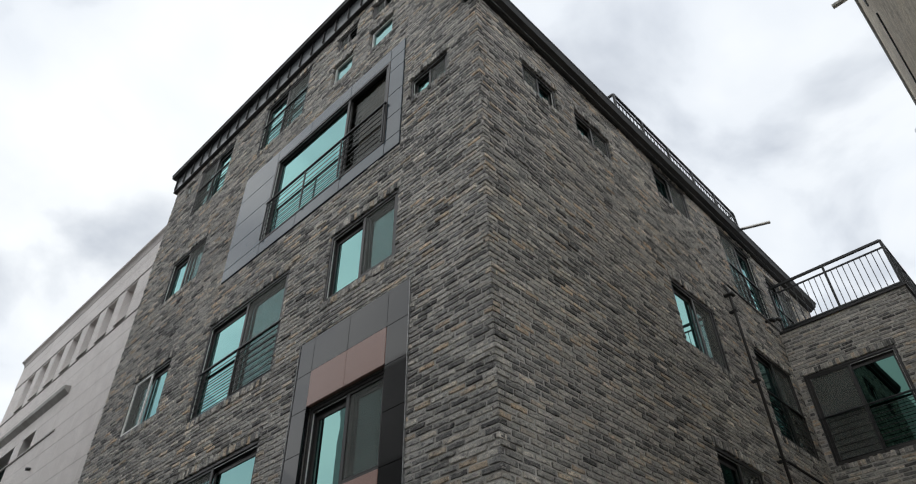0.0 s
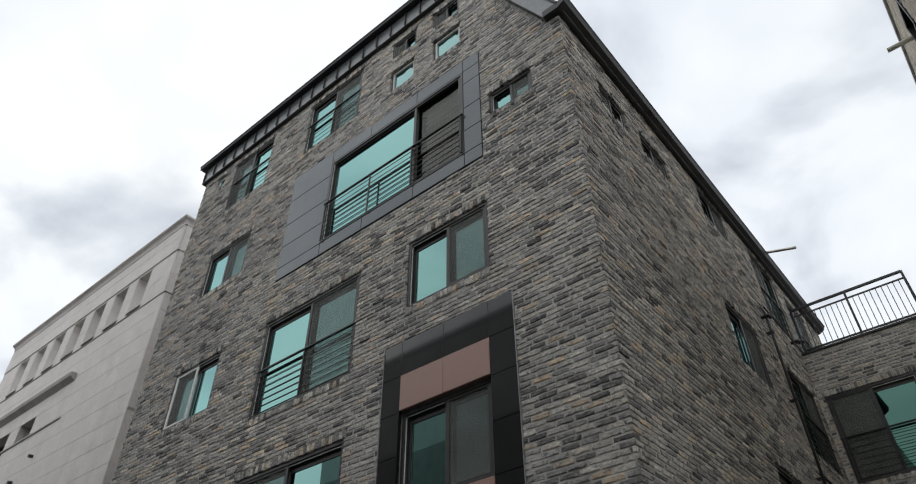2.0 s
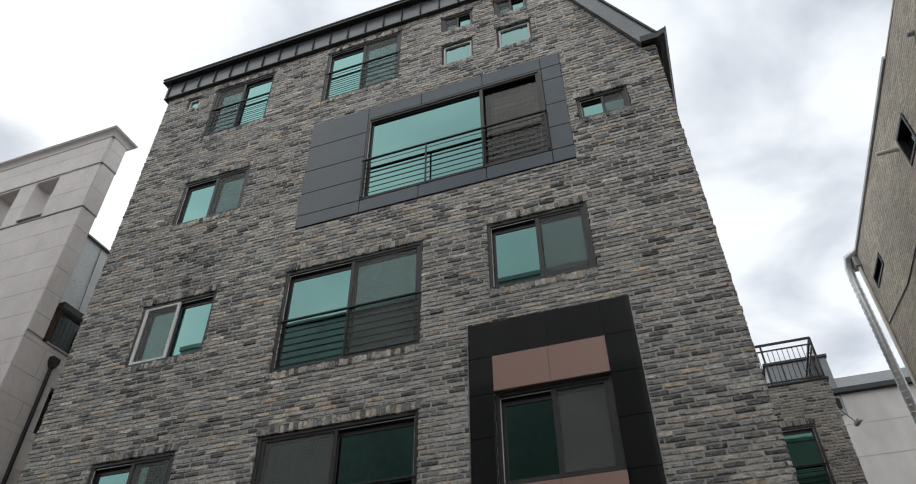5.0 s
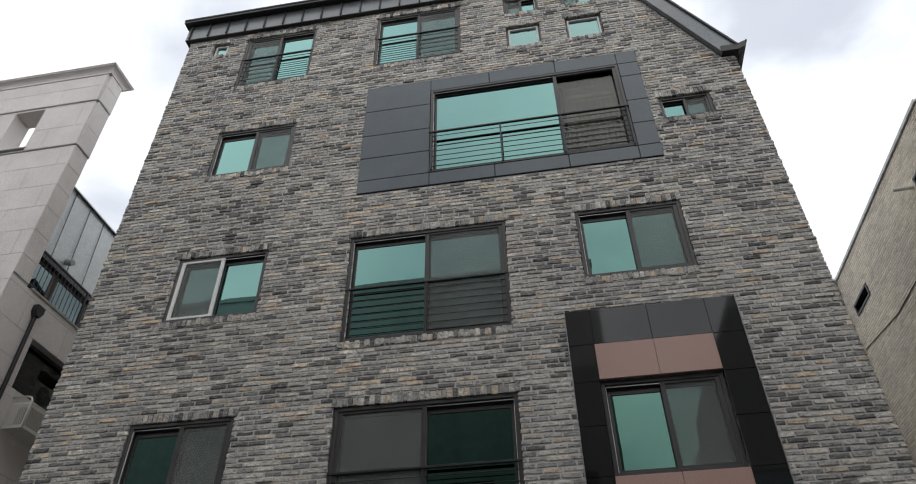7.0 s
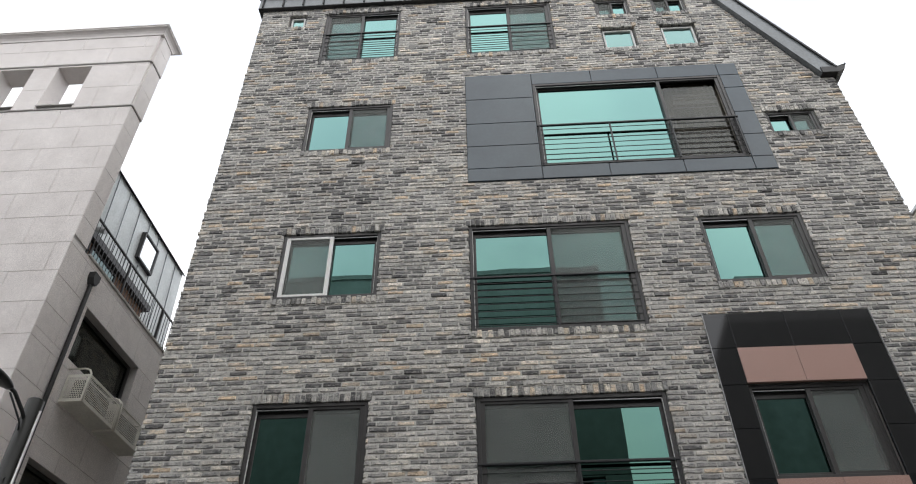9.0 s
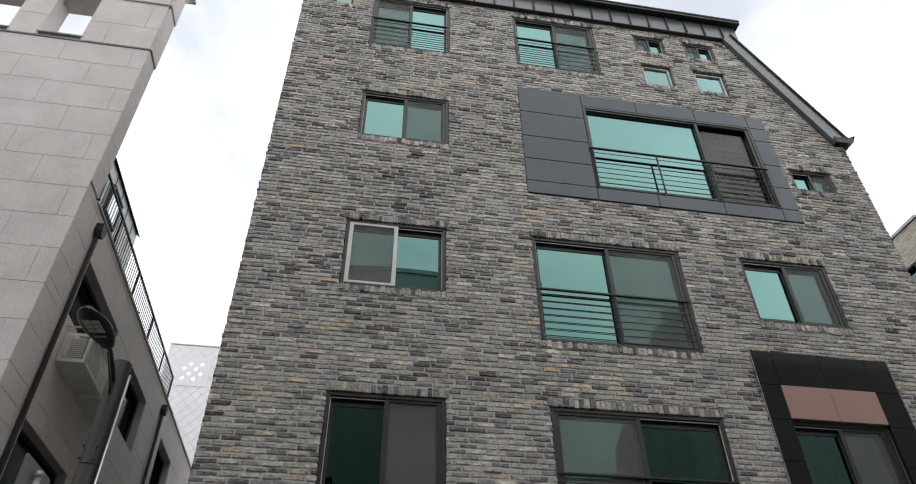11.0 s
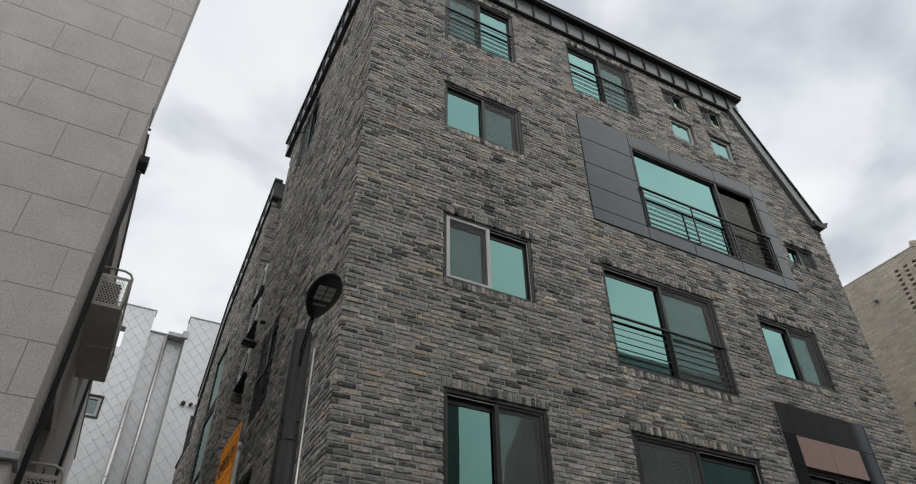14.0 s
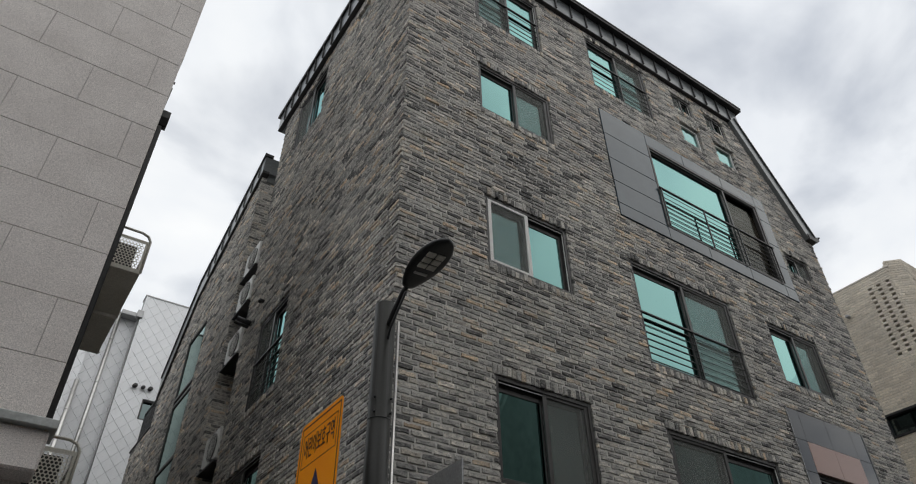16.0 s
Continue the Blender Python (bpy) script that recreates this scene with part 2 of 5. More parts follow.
M_LENS = surface("led_lens", [(0.3, (0.5, 0.49, 0.43)), (0.7, (0.62, 0.6, 0.54))], 60, 0.25, grain=140, bump_s=0.3)
M_SIGN_O = surface("orange_reflective_sheet", [(0.3, (0.9, 0.29, 0.004)), (0.7, (0.95, 0.33, 0.006))], 3, 0.5, spec=0.2, grain=200, bump_s=0.03)
M_SIGN_N = surface("navy_print", [(0.3, (0.012, 0.014, 0.075)), (0.7, (0.018, 0.02, 0.1))], 3, 0.45)
M_SIGN_W = surface("white_print", [(0.3, (0.7, 0.7, 0.7)), (0.7, (0.8, 0.8, 0.8))], 3, 0.45)
M_SIGN_K = surface("dark_print", [(0.3, (0.03, 0.012, 0.006)), (0.7, (0.045, 0.018, 0.008))], 3, 0.45)
M_ALU = surface("dull_aluminium", [(0.3, (0.3, 0.3, 0.3)), (0.7, (0.4, 0.4, 0.4))], 5, 0.4, 0.7)
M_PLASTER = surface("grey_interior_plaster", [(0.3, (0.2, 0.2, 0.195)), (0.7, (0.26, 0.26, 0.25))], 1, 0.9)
M_CURTAIN = surface("grey_brown_curtain", [(0.3, (0.53, 0.49, 0.44)), (0.7, (0.64, 0.6, 0.55))], 3, 0.9, grain=140)
M_DARKBRICK = surface("weathered_wall", [(0.3, (0.52, 0.51, 0.49)), (0.7, (0.62, 0.605, 0.585))], 3, 0.9, grain=40, stain=0.4)
M_LOWBRICK = surface("dark_brick_wall", [(0.3, (0.25, 0.242, 0.23)), (0.7, (0.33, 0.32, 0.305))], 3, 0.9, grain=40, stain=0.4)
M_RENDER = surface("pale_render_wall", [(0.3, (0.62, 0.59, 0.565)), (0.7, (0.7, 0.67, 0.645))], 0.8, 0.9, grain=60, stain=0.4)
M_ASPHALT = surface("worn_concrete_paving", [(0.3, (0.045, 0.044, 0.043)), (0.7, (0.07, 0.068, 0.066))], 3, 0.9, grain=160, bump_s=0.5, bump_d=0.006, stain=0.3)
M_WOOD = surface("brown_timber", [(0.3, (0.1, 0.05, 0.025)), (0.7, (0.2, 0.1, 0.055))], 9, 0.7, stretch=(1, 1, 6))


def glass_material(name, tint, through_tint, share, edge=None):
    """Coated glass: part mirror, part clear. The coat mirrors more at a flat angle."""
    m = bpy.data.materials.new(name)
    m.use_nodes = True
    n, l = m.node_tree.nodes, m.node_tree.links
    n.clear()
    out, gl, g2, tr, mg, mx = (n.new(k) for k in ("ShaderNodeOutputMaterial", "ShaderNodeBsdfGlossy", "ShaderNodeBsdfGlossy", "ShaderNodeBsdfTransparent", "ShaderNodeMixShader", "ShaderNodeMixShader"))
    wave = noise_node(n, l, 1.3, 2, 0.4)
    k = n.new("ShaderNodeBump")
    k.inputs["Strength"].default_value, k.inputs["Distance"].default_value = 0.05, 0.02
    l.new(wave, k.inputs["Height"])
    for g, c in ((gl, tint), (g2, edge or tint)):
        g.inputs["Color"].default_value, g.inputs["Roughness"].default_value = (*c, 1), 0.004
        l.new(k.outputs[0], g.inputs["Normal"])
    lw = n.new("ShaderNodeLayerWeight")
    lw.inputs["Blend"].default_value = 0.5
    l.new(lw.outputs["Facing"], mg.inputs[0])
    l.new(gl.outputs[0], mg.inputs[1]); l.new(g2.outputs[0], mg.inputs[2])
    tr.inputs["Color"].default_value = (*through_tint, 1)
    mx.inputs[0].default_value = share
    l.new(tr.outputs[0], mx.inputs[1]); l.new(mg.outputs[0], mx.inputs[2]); l.new(mx.outputs[0], out.inputs[0])
    return m


def mesh_material(name, colour, open_share):
    """Fine insect netting: part thread, part air."""
    m = bpy.data.materials.new(name)
    m.use_nodes = True
    n, l = m.node_tree.nodes, m.node_tree.links
    n.clear()
    out, df, tr, mx = (n.new(k) for k in ("ShaderNodeOutputMaterial", "ShaderNodeBsdfDiffuse", "ShaderNodeBsdfTransparent", "ShaderNodeMixShader"))
    col = ramp(n, l, noise_node(n, l, 2.2, 4, 0.6), [(0.3, tuple(0.82 * c for c in colour)), (0.7, tuple(1.12 * c for c in colour))])
    l.new(col, df.inputs[0])
    mx.inputs[0].default_value = open_share
    l.new(df.outputs[0], mx.inputs[1]); l.new(tr.outputs[0], mx.inputs[2]); l.new(mx.outputs[0], out.inputs[0])
    return m


M_GLASS = glass_material("green_coated_glass", (0.032, 0.075, 0.054), (0.10, 0.2, 0.17), 0.94, (0.38, 0.66, 0.65))
M_GLASS_D = glass_material("grey_glass", (0.16, 0.2, 0.2), (0.12, 0.16, 0.15), 0.7)
M_GLASS_K = glass_material("dark_clear_glass", (0.13, 0.135, 0.13), (0.74, 0.73, 0.7), 0.4)
M_GLASS_P = glass_material("pale_attic_glass", (0.05, 0.085, 0.065), (0.10, 0.2, 0.17), 0.94, (0.4, 0.62, 0.61))
M_GLASS_L = glass_material("pale_stair_glass", (0.42, 0.53, 0.5), (0.10, 0.2, 0.17), 0.94)
M_GLASS_B = glass_material("bright_skylight_glass", (0.8, 0.82, 0.84), (0.2, 0.2, 0.2), 0.9)
M_NET = mesh_material("insect_netting", (0.285, 0.298, 0.283), 0.71)


# ---- builders ----
WORLD = {}          # world matrices of the parents


def part(name, bm, mat, parent=None, label="", smooth=False):
    me = bpy.data.meshes.new(name)
    bm.normal_update()
    bm.to_mesh(me)
    bm.free()
    me.materials.append(mat)
    if smooth:
        me.shade_smooth()
    return hang(name, me, parent, label)


def hang(name, me, parent=None, label="", m=None):
    ob = new(name, me)
    if m is not None:
        ob.matrix_basis = m
    if parent is not None:
        ob.parent = parent
        ob.matrix_parent_inverse = WORLD.get(parent, Matrix()).inverted()
    if label:
        tagged(ob, label)
    return ob


def thing(name, at, label, category, group="", kind=""):
    ob = new(name)
    ob.empty_display_size = 0.2
    ob.location = at
    WORLD[ob] = Matrix.Translation(at)
    return tagged(ob, label, category, group, kind)


def box(bm, x0, x1, y0, y1, z0, z1, bevel=0.0):
    geo = bmesh.ops.create_cube(bm, size=1, matrix=Matrix.LocRotScale(((x0 + x1) / 2, (y0 + y1) / 2, (z0 + z1) / 2), None, (abs(x1 - x0), abs(y1 - y0), abs(z1 - z0))))
    if bevel:
        edges = list({e for v in geo["verts"] for e in v.link_edges})
        bmesh.ops.bevel(bm, geom=edges, offset=bevel, segments=1, affect="EDGES")
    return bm


def boxed(*dims, bevel=0.0, m=None):
    bm = box(bmesh.new(), *dims, bevel=bevel)
    if m is not None:
        bm.transform(m)
    return bm


def rod(bm, a, b, r, seg=10, r2=None):
    a, b = Vector(a), Vector(b)
    d = b - a
    m = Matrix.Translation((a + b) / 2) @ d.to_track_quat("Z", "Y").to_matrix().to_4x4()
    bmesh.ops.create_cone(bm, cap_ends=True, segments=seg, radius1=r, radius2=r if r2 is None else r2, depth=d.length, matrix=m)
    return bm


def rodded(a, b, r, seg=10, m=None, r2=None):
    bm = rod(bmesh.new(), a, b, r, seg, r2)
    if m is not None:
        bm.transform(m)
    return bm


def bar(bm, a, b, w, h, up=(0, 0, 1)):
    """A square-cut bar from a to b, w across and h along up."""
    a, b = Vector(a), Vector(b)
    d = (b - a)
    x = d.normalized()
    z = Vector(up)
    y = z.cross(x).normalized()
    z = x.cross(y)
    m = Matrix((x, y, z)).transposed().to_4x4()
    m.translation = (a + b) / 2
    bmesh.ops.create_cube(bm, size=1, matrix=m @ Matrix.Diagonal((d.length, w, h, 1)))
    return bm


def tube(bm, pts, r, seg=10):
    """A round tube along points, mitred at the bends."""
    pts = [Vector(p) for p in pts]
    rings = []
    ref = None
    for i, p in enumerate(pts):
        d0 = (pts[i] - pts[i - 1]).normalized() if i else (pts[1] - pts[0]).normalized()
        d1 = (pts[i + 1] - pts[i]).normalized() if i + 1 < len(pts) else d0
        t = (d0 + d1).normalized()
        if ref is None:
            ref = t.orthogonal().normalized()
        ref = (ref - t * ref.dot(t)).normalized()
        s = t.cross(ref)
        k = 1 / max(0.5, t.dot(d1))
        rings.append([bm.verts.new(p + (ref * math.cos(a) + s * math.sin(a)) * r * k) for a in (2 * math.pi * j / seg for j in range(seg))])
    for q, w in zip(rings, rings[1:]):
        for j in range(seg):
            bm.faces.new((q[j], q[(j + 1) % seg], w[(j + 1) % seg], w[j]))
    bm.faces.new(rings[0][::-1])
    bm.faces.new(rings[-1])
    return bm


def prism(bm, outline, axis, a, b):
    """Extrudes an outline of pairs along axis from a to b."""
    def at(p, q, w):
        return {"x": (w, p, q), "y": (p, w, q), "z": (p, q, w)}[axis]
    v0 = [bm.verts.new(at(p, q, a)) for p, q in outline]
    v1 = [bm.verts.new(at(p, q, b)) for p, q in outline]
    n = len(outline)
    bm.faces.new(v0)
    bm.faces.new(v1[::-1])
    for i in range(n):
        bm.faces.new((v0[i], v1[i], v1[(i + 1) % n], v0[(i + 1) % n]))
    bmesh.ops.recalc_face_normals(bm, faces=bm.faces[:])
    return bm


FRONT_Y, EAST_X, WEST_X = 4.33, -3.66, -14.28
ON_FRONT = pose(0, FRONT_Y, 0)                   # local x = world x, -y faces the street
ON_EAST = pose(EAST_X, 0, 0, 0, 0, 90)           # local x = world y, -y faces east
ON_WEST = pose(WEST_X, 0, 0, 0, 0, -90)          # local x = minus world y, -y faces west


def backing(u0, u1, z0, z1, holes, cuts, y0, y1, grow=0.008):
    """A wall slab with openings right through it, cut off by slanting planes."""
    hs = [(a - grow, b + grow, c - grow, d + grow) for a, b, c, d in holes]
    us = sorted({u0, u1, *[min(max(v, u0), u1) for h in hs for v in h[:2]]})
    zs = sorted({z0, z1, *[min(max(v, z0), z1) for h in hs for v in h[2:]]})
    bm = bmesh.new()
    grid = {(i, j): bm.verts.new((u, y0, z)) for i, u in enumerate(us) for j, z in enumerate(zs)}
    for i in range(len(us) - 1):
        for j in range(len(zs) - 1):
            cu, cz = (us[i] + us[i + 1]) / 2, (zs[j] + zs[j + 1]) / 2
            if not any(a < cu < b and c < cz < d for a, b, c, d in hs):
                bm.faces.new((grid[i, j], grid[i + 1, j], grid[i + 1, j + 1], grid[i, j + 1]))
    for co, no in cuts:
        bmesh.ops.bisect_plane(bm, geom=bm.verts[:] + bm.edges[:] + bm.faces[:], plane_co=(co[0], y0, co[1]), plane_no=(no[0], 0, no[1]), clear_outer=True)
    bmesh.ops.delete(bm, geom=[v for v in bm.verts if not v.link_faces], context="VERTS")
    ext = bmesh.ops.extrude_face_region(bm, geom=bm.faces[:])
    bmesh.ops.translate(bm, vec=(0, y1 - y0, 0), verts=[g for g in ext["geom"] if isinstance(g, bmesh.types.BMVert)])
    bmesh.ops.recalc_face_normals(bm, faces=bm.faces[:])
    return bm


COLS = 5


def brick_shape(rng, u0, u1, z0, z1, out, deep, wear):
    """Thirty corners of one worn brick: five columns of a front, a rounded rim and a root in the wall. Now and then an edge is chipped."""
    jit = lambda s: rng.uniform(-s, s)
    front, rim, root = [], [], []
    tip, lean = rng.uniform(-0.35, 0.35) * wear, jit(wear * 0.2)
    e = min(0.006, (z1 - z0) * 0.14)
    long = min(1, (u1 - u0) / 0.2)
    for k in range(COLS):
        f = k / (COLS - 1)
        side = 1 if k == 0 else -1 if k == COLS - 1 else 0
        u = u0 + (u1 - u0) * f + (0 if side else jit(0.015 * long))
        for z, s in ((z0, 1), (z1, -1)):
            chip = rng.uniform(0.4, 1.2) * wear if wear > 0.004 and rng.random() < 0.1 else 0.0
            zz, uu = z + jit(wear * 0.26) + s * chip + lean * (f - 0.5), u + (jit(wear * 0.5) if side else 0)
            rim.append((uu, min(-0.0005, -out + 0.0045 + jit(wear * 0.3) + chip * 0.3), zz))
            front.append((uu + side * e, -out + jit(wear * 0.4) + tip * (2 * f - 1), zz + s * e))
            root.append((uu, deep, zz))
    return front + rim + root


BRICK_FACES = []
for c in range(COLS - 1):
    f = c * 2
    BRICK_FACES.append((f, f + 2, f + 3, f + 1))
for base, nxt in ((0, 2 * COLS), (2 * COLS, 4 * COLS)):
    loop = tuple(range(0, 2 * COLS, 2)) + tuple(range(2 * COLS - 1, 0, -2))
    for p, q in zip(loop, loop[1:] + loop[:1]):
        BRICK_FACES.append((nxt + p, nxt + q, base + q, base + p))


def field(name, shapes, m, mat, parent):
    """Many bricks joined into one mesh."""
    n = len(shapes)
    v = np.array(shapes, dtype=float).reshape(n * 6 * COLS, 3)
    m3, off = np.array(m.to_3x3()), np.array(m.translation)
    v = v @ m3.T + off
    f = (np.arange(n)[:, None, None] * 6 * COLS + np.array(BRICK_FACES)[None]).reshape(-1, 4)
    me = bpy.data.meshes.new(name)
    me.from_pydata(v.tolist(), [], f.tolist())
    me.materials.append(mat)
    ob = hang(name, me, parent)
    return tagged(ob, kind="stuff")


PITCH, LENGTH, JOINT, BED = 0.07, 0.238, 0.024, 0.0108


def brickwork(parent, m, spans, z0, z1, blocked, heads, near, seed, joined, single, out=0.0095, wear=0.0075, pitch=PITCH, length=LENGTH, base=0.0, deep=0.1, joint=JOINT, bed=BED):
    """Running bond. spans(z) gives the ends of a course, blocked are rectangles without bricks,
    heads are rectangles of bricks on end, near is the rectangle whose whole bricks are single pieces."""
    rng = random.Random(seed)
    shapes = []
    kit = []
    for _ in range(14):
        me = bpy.data.meshes.new("brick")
        me.from_pydata(brick_shape(rng, -length / 2 + joint / 2, length / 2 - joint / 2, -pitch / 2 + bed, pitch / 2 - bed, out, deep, wear), [], BRICK_FACES)
        me.materials.append(single)
        kit.append(me)
    made = 0
    stop = blocked + heads
    k0, k1 = int(math.floor((z0 - base) / pitch)), int(math.ceil((z1 - base) / pitch))
    for k in range(k0, k1):
        a, b = base + k * pitch, base + (k + 1) * pitch
        cz = (a + b) / 2
        s0, s1 = spans(cz)
        if s1 - s0 < 0.05:
            continue
        # pieces of this course that stay free
        lo, hi = a, b
        cover = []
        for x0, x1, y0, y1 in stop:
            if y0 < b - 0.012 and y1 > a + 0.012:
                cover.append((x0, x1, y0, y1))
        edges = sorted({s0, s1, *[x for c in cover for x in c[:2] if s0 < x < s1]})
        runs = []
        for p, q in zip(edges, edges[1:]):
            mid = (p + q) / 2
            zl, zh = a, b
            for x0, x1, y0, y1 in cover:
                if x0 < mid < x1:
                    if y0 <= zl + 0.012 and y1 >= zh - 0.012:
                        zl = zh
                    elif y0 <= zl + 0.012:
                        zl = max(zl, y1)
                    else:
                        zh = min(zh, y0)
            if zh - zl > 0.022:
                runs.append([p, q, zl, zh])
        merged = []
        for r in runs:
            if merged and abs(merged[-1][1] - r[0]) < 1e-6 and merged[-1][2:] == r[2:]:
                merged[-1][1] = r[1]
            else:
                merged.append(r)
        shift = (k % 2) * 0.5 * length + rng.uniform(-0.05, 0.05)
        slack = {}
        for p, q, zl, zh in merged:
            i = math.floor((p - shift) / length) - 1
            while True:
                for j in (i, i + 1):
                    if j not in slack:
                        slack[j] = shift + j * length + rng.uniform(-1.3, 1.3) * wear
                if slack[i] >= q:
                    break
                u0, u1 = max(slack[i], p), min(slack[i + 1], q)
                i += 1
                free0, free1 = u0 <= p + 1e-6, u1 >= q - 1e-6
                if u1 - u0 < 0.035:
                    continue
                whole = zh - zl > pitch - 1e-4 and not (free0 or free1)
                if whole and made < 300 and near[0] < u0 and u1 < near[1] and near[2] < zl and zh < near[3]:
                    t = pose((u0 + u1) / 2 + rng.uniform(-0.004, 0.004), rng.uniform(-0.004, 0.003), (zl + zh) / 2, 0, rng.uniform(-0.9, 0.9), rng.uniform(-0.6, 0.6)) @ Matrix.Diagonal(((u1 - u0) / length, 1, rng.uniform(0.93, 1.08), 1))
                    hang("brick", rng.choice(kit), parent, m=m @ t)
                    made += 1
                    continue
                g0 = -0.004 * rng.random() if free0 else joint / 2
                g1 = -0.004 * rng.random() if free1 else joint / 2
                lift, thick = rng.uniform(-0.4, 0.4) * wear, rng.uniform(-0.35, 0.55) * wear
                proud = out + rng.uniform(-0.7, 0.7) * wear + (0.009 if wear > 0.004 and rng.random() < 0.08 else 0)
                shapes.append(brick_shape(rng, u0 + g0, u1 - g1, zl + bed + lift - thick, zh - bed + lift + thick, proud, deep, wear))
    # bricks on end over and under the openings
    for x0, x1, y0, y1 in heads:
        w = 0.072
        cnt = max(1, round((x1 - x0) / w))
        w = (x1 - x0) / cnt
        for i in range(cnt):
            drop = rng.uniform(-0.012, 0.012)
            shapes.append(brick_shape(rng, x0 + i * w + 0.006, x0 + (i + 1) * w - 0.006, y0 + rng.uniform(-0.004, 0.006), y1 + drop, out + 0.004 + rng.uniform(-0.01, 0.014), deep + 0.02, wear))
    field("brick_field", shapes, m, joined, parent)


# ---- the brick apartment building ----
building = thing("apartment_building", (-9.0, 8.0, 0), "five-storey grey clinker brick apartment building with dark metal roof", "building")


def ring(bm, u0, u1, z0, z1, w, y0, y1, top=None, bevel=0.004):
    """Four bars of a frame."""
    t = w if top is None else top
    box(bm, u0, u0 + w, y0, y1, z0, z1, bevel)
    box(bm, u1 - w, u1, y0, y1, z0, z1, bevel)
    box(bm, u0 + w, u1 - w, y0, y1, z0, z0 + w, bevel)
    box(bm, u0 + w, u1 - w, y0, y1, z1 - t, z1, bevel)
    return bm


def moved(bm, m):
    bm.transform(m)
    return bm


def window(m, u0, u1, z0, z1, kind, split=0.5, set_back=0.012, glass=None, fw=0.05, owner=None, net=True):
    """A sliding window: bronze outer frame, one bare glass leaf and one leaf behind netting. kind: GS, SG (netting left or right), SGw (pale netting leaf), F (one pale fixed light)."""
    y = (0.045 if kind == "F" else 0.022) if z1 - z0 < 0.75 else set_back
    glass = glass or M_GLASS
    owner = owner or building
    win = part("window", moved(ring(bmesh.new(), u0 + 0.004, u1 - 0.004, z0 + 0.004, z1 - 0.004, fw, y, y + 0.13), m), M_FRAME, owner, "dark bronze aluminium window with green coated glass")
    if kind == "F":
        part("sash", moved(ring(bmesh.new(), u0 + 0.04, u1 - 0.04, z0 + 0.04, z1 - 0.05, 0.03, y - 0.006, y + 0.05), m), M_ACWHITE, win, "off-white inner frame")
        part("pane", boxed(u0 + 0.07, u1 - 0.07, y + 0.03, y + 0.04, z0 + 0.07, z1 - 0.08, m=m), M_GLASS_P, win)
        return win
    mid = u0 + (u1 - u0) * split
    a, b = (u0 + fw, mid + 0.025) if kind[0] == "G" else (mid - 0.025, u1 - fw)
    c, d = (mid - 0.025, u1 - fw) if kind[0] == "G" else (u0 + fw, mid + 0.025)
    small = (z1 - z0) < 0.75
    sw = 0.035 if small else 0.052
    gap = 0.03 if small else 0.06 if net else 0.014
    # bare glass leaf, running in the inner track; a black strip paints the dark slot over it
    part("sash", moved(ring(bmesh.new(), a, b, z0 + fw, z1 - fw - gap, sw, y + 0.07, y + 0.105), m), M_FRAME, win)
    part("pane", boxed(a + sw - 0.005, b - sw + 0.005, y + 0.083, y + 0.091, z0 + fw + sw - 0.005, z1 - fw - gap - sw + 0.005, m=m), glass, win)
    part("track_cover", boxed(a, b, y + 0.075, y + 0.11, z1 - fw - gap, z1 - fw, m=m), M_BLACK, win)
    part("track_rail", boxed(a, b, y + 0.02, y + 0.03, z1 - fw - 0.03, z1 - fw - 0.018, m=m), M_ALU, win)
    e0 = a if kind[0] == "G" else b - 0.012
    part("track_rail", boxed(e0, e0 + 0.012, y + 0.018, y + 0.032, z0 + fw, z1 - fw - 0.032, m=m), M_FRAME_W, win, "pale track edge")
    # netting leaf in the outer track and the glass behind it
    mat = M_FRAME_W if kind.endswith("w") else M_FRAME
    y2 = y + 0.002 if kind.endswith("w") else y + 0.015
    part("screen_frame", moved(ring(bmesh.new(), c, d, z0 + fw - 0.02, z1 - fw + 0.02, sw + 0.008, y2, y2 + 0.03), m), mat, win, "off-white screen frame" if kind.endswith("w") else "")
    if net:
        part("insect_screen", boxed(c + sw, d - sw, y2 + 0.014, y2 + 0.017, z0 + fw + sw - 0.02, z1 - fw - sw + 0.02, m=m), M_NET, win, "grey insect netting")
    pane = part("pane", boxed(c + sw, d - sw, y + 0.095, y + 0.103, z0 + fw, z1 - fw, m=m), glass if net else M_GLASS_K, win)
    if not net:
        pane.visible_shadow = False
    return win


def guard(m, u0, u1, z0, z1, rods=7, posts=(0.5,), y=0.022, owner=None):
    """A French-window guard of thin rods under a flat top rail."""
    g = part("window_guard", moved(box(bmesh.new(), u0 - 0.01, u1 + 0.01, y - 0.02, y + 0.02, z1 - 0.03, z1, 0.004), m), M_IRON, owner or building, "black iron window guard")
    for f in (0.0, *posts, 1.0):
        u = u0 + 0.035 + (u1 - u0 - 0.07) * f
        part("post", boxed(u - 0.013, u + 0.013, y - 0.012, y + 0.012, z0 + 0.01, z1 - 0.03, bevel=0.003, m=m), M_IRON, g)
    for k in range(rods):
        z = z0 + 0.08 + (z1 - z0 - 0.2) * k / (rods - 1)
        part("rod", rodded((u0 + 0.02, y, z), (u1 - 0.02, y, z), 0.007, 6, m), M_IRON, g)
    return g


def openings(rows):
    return [r[:4] for r in rows]


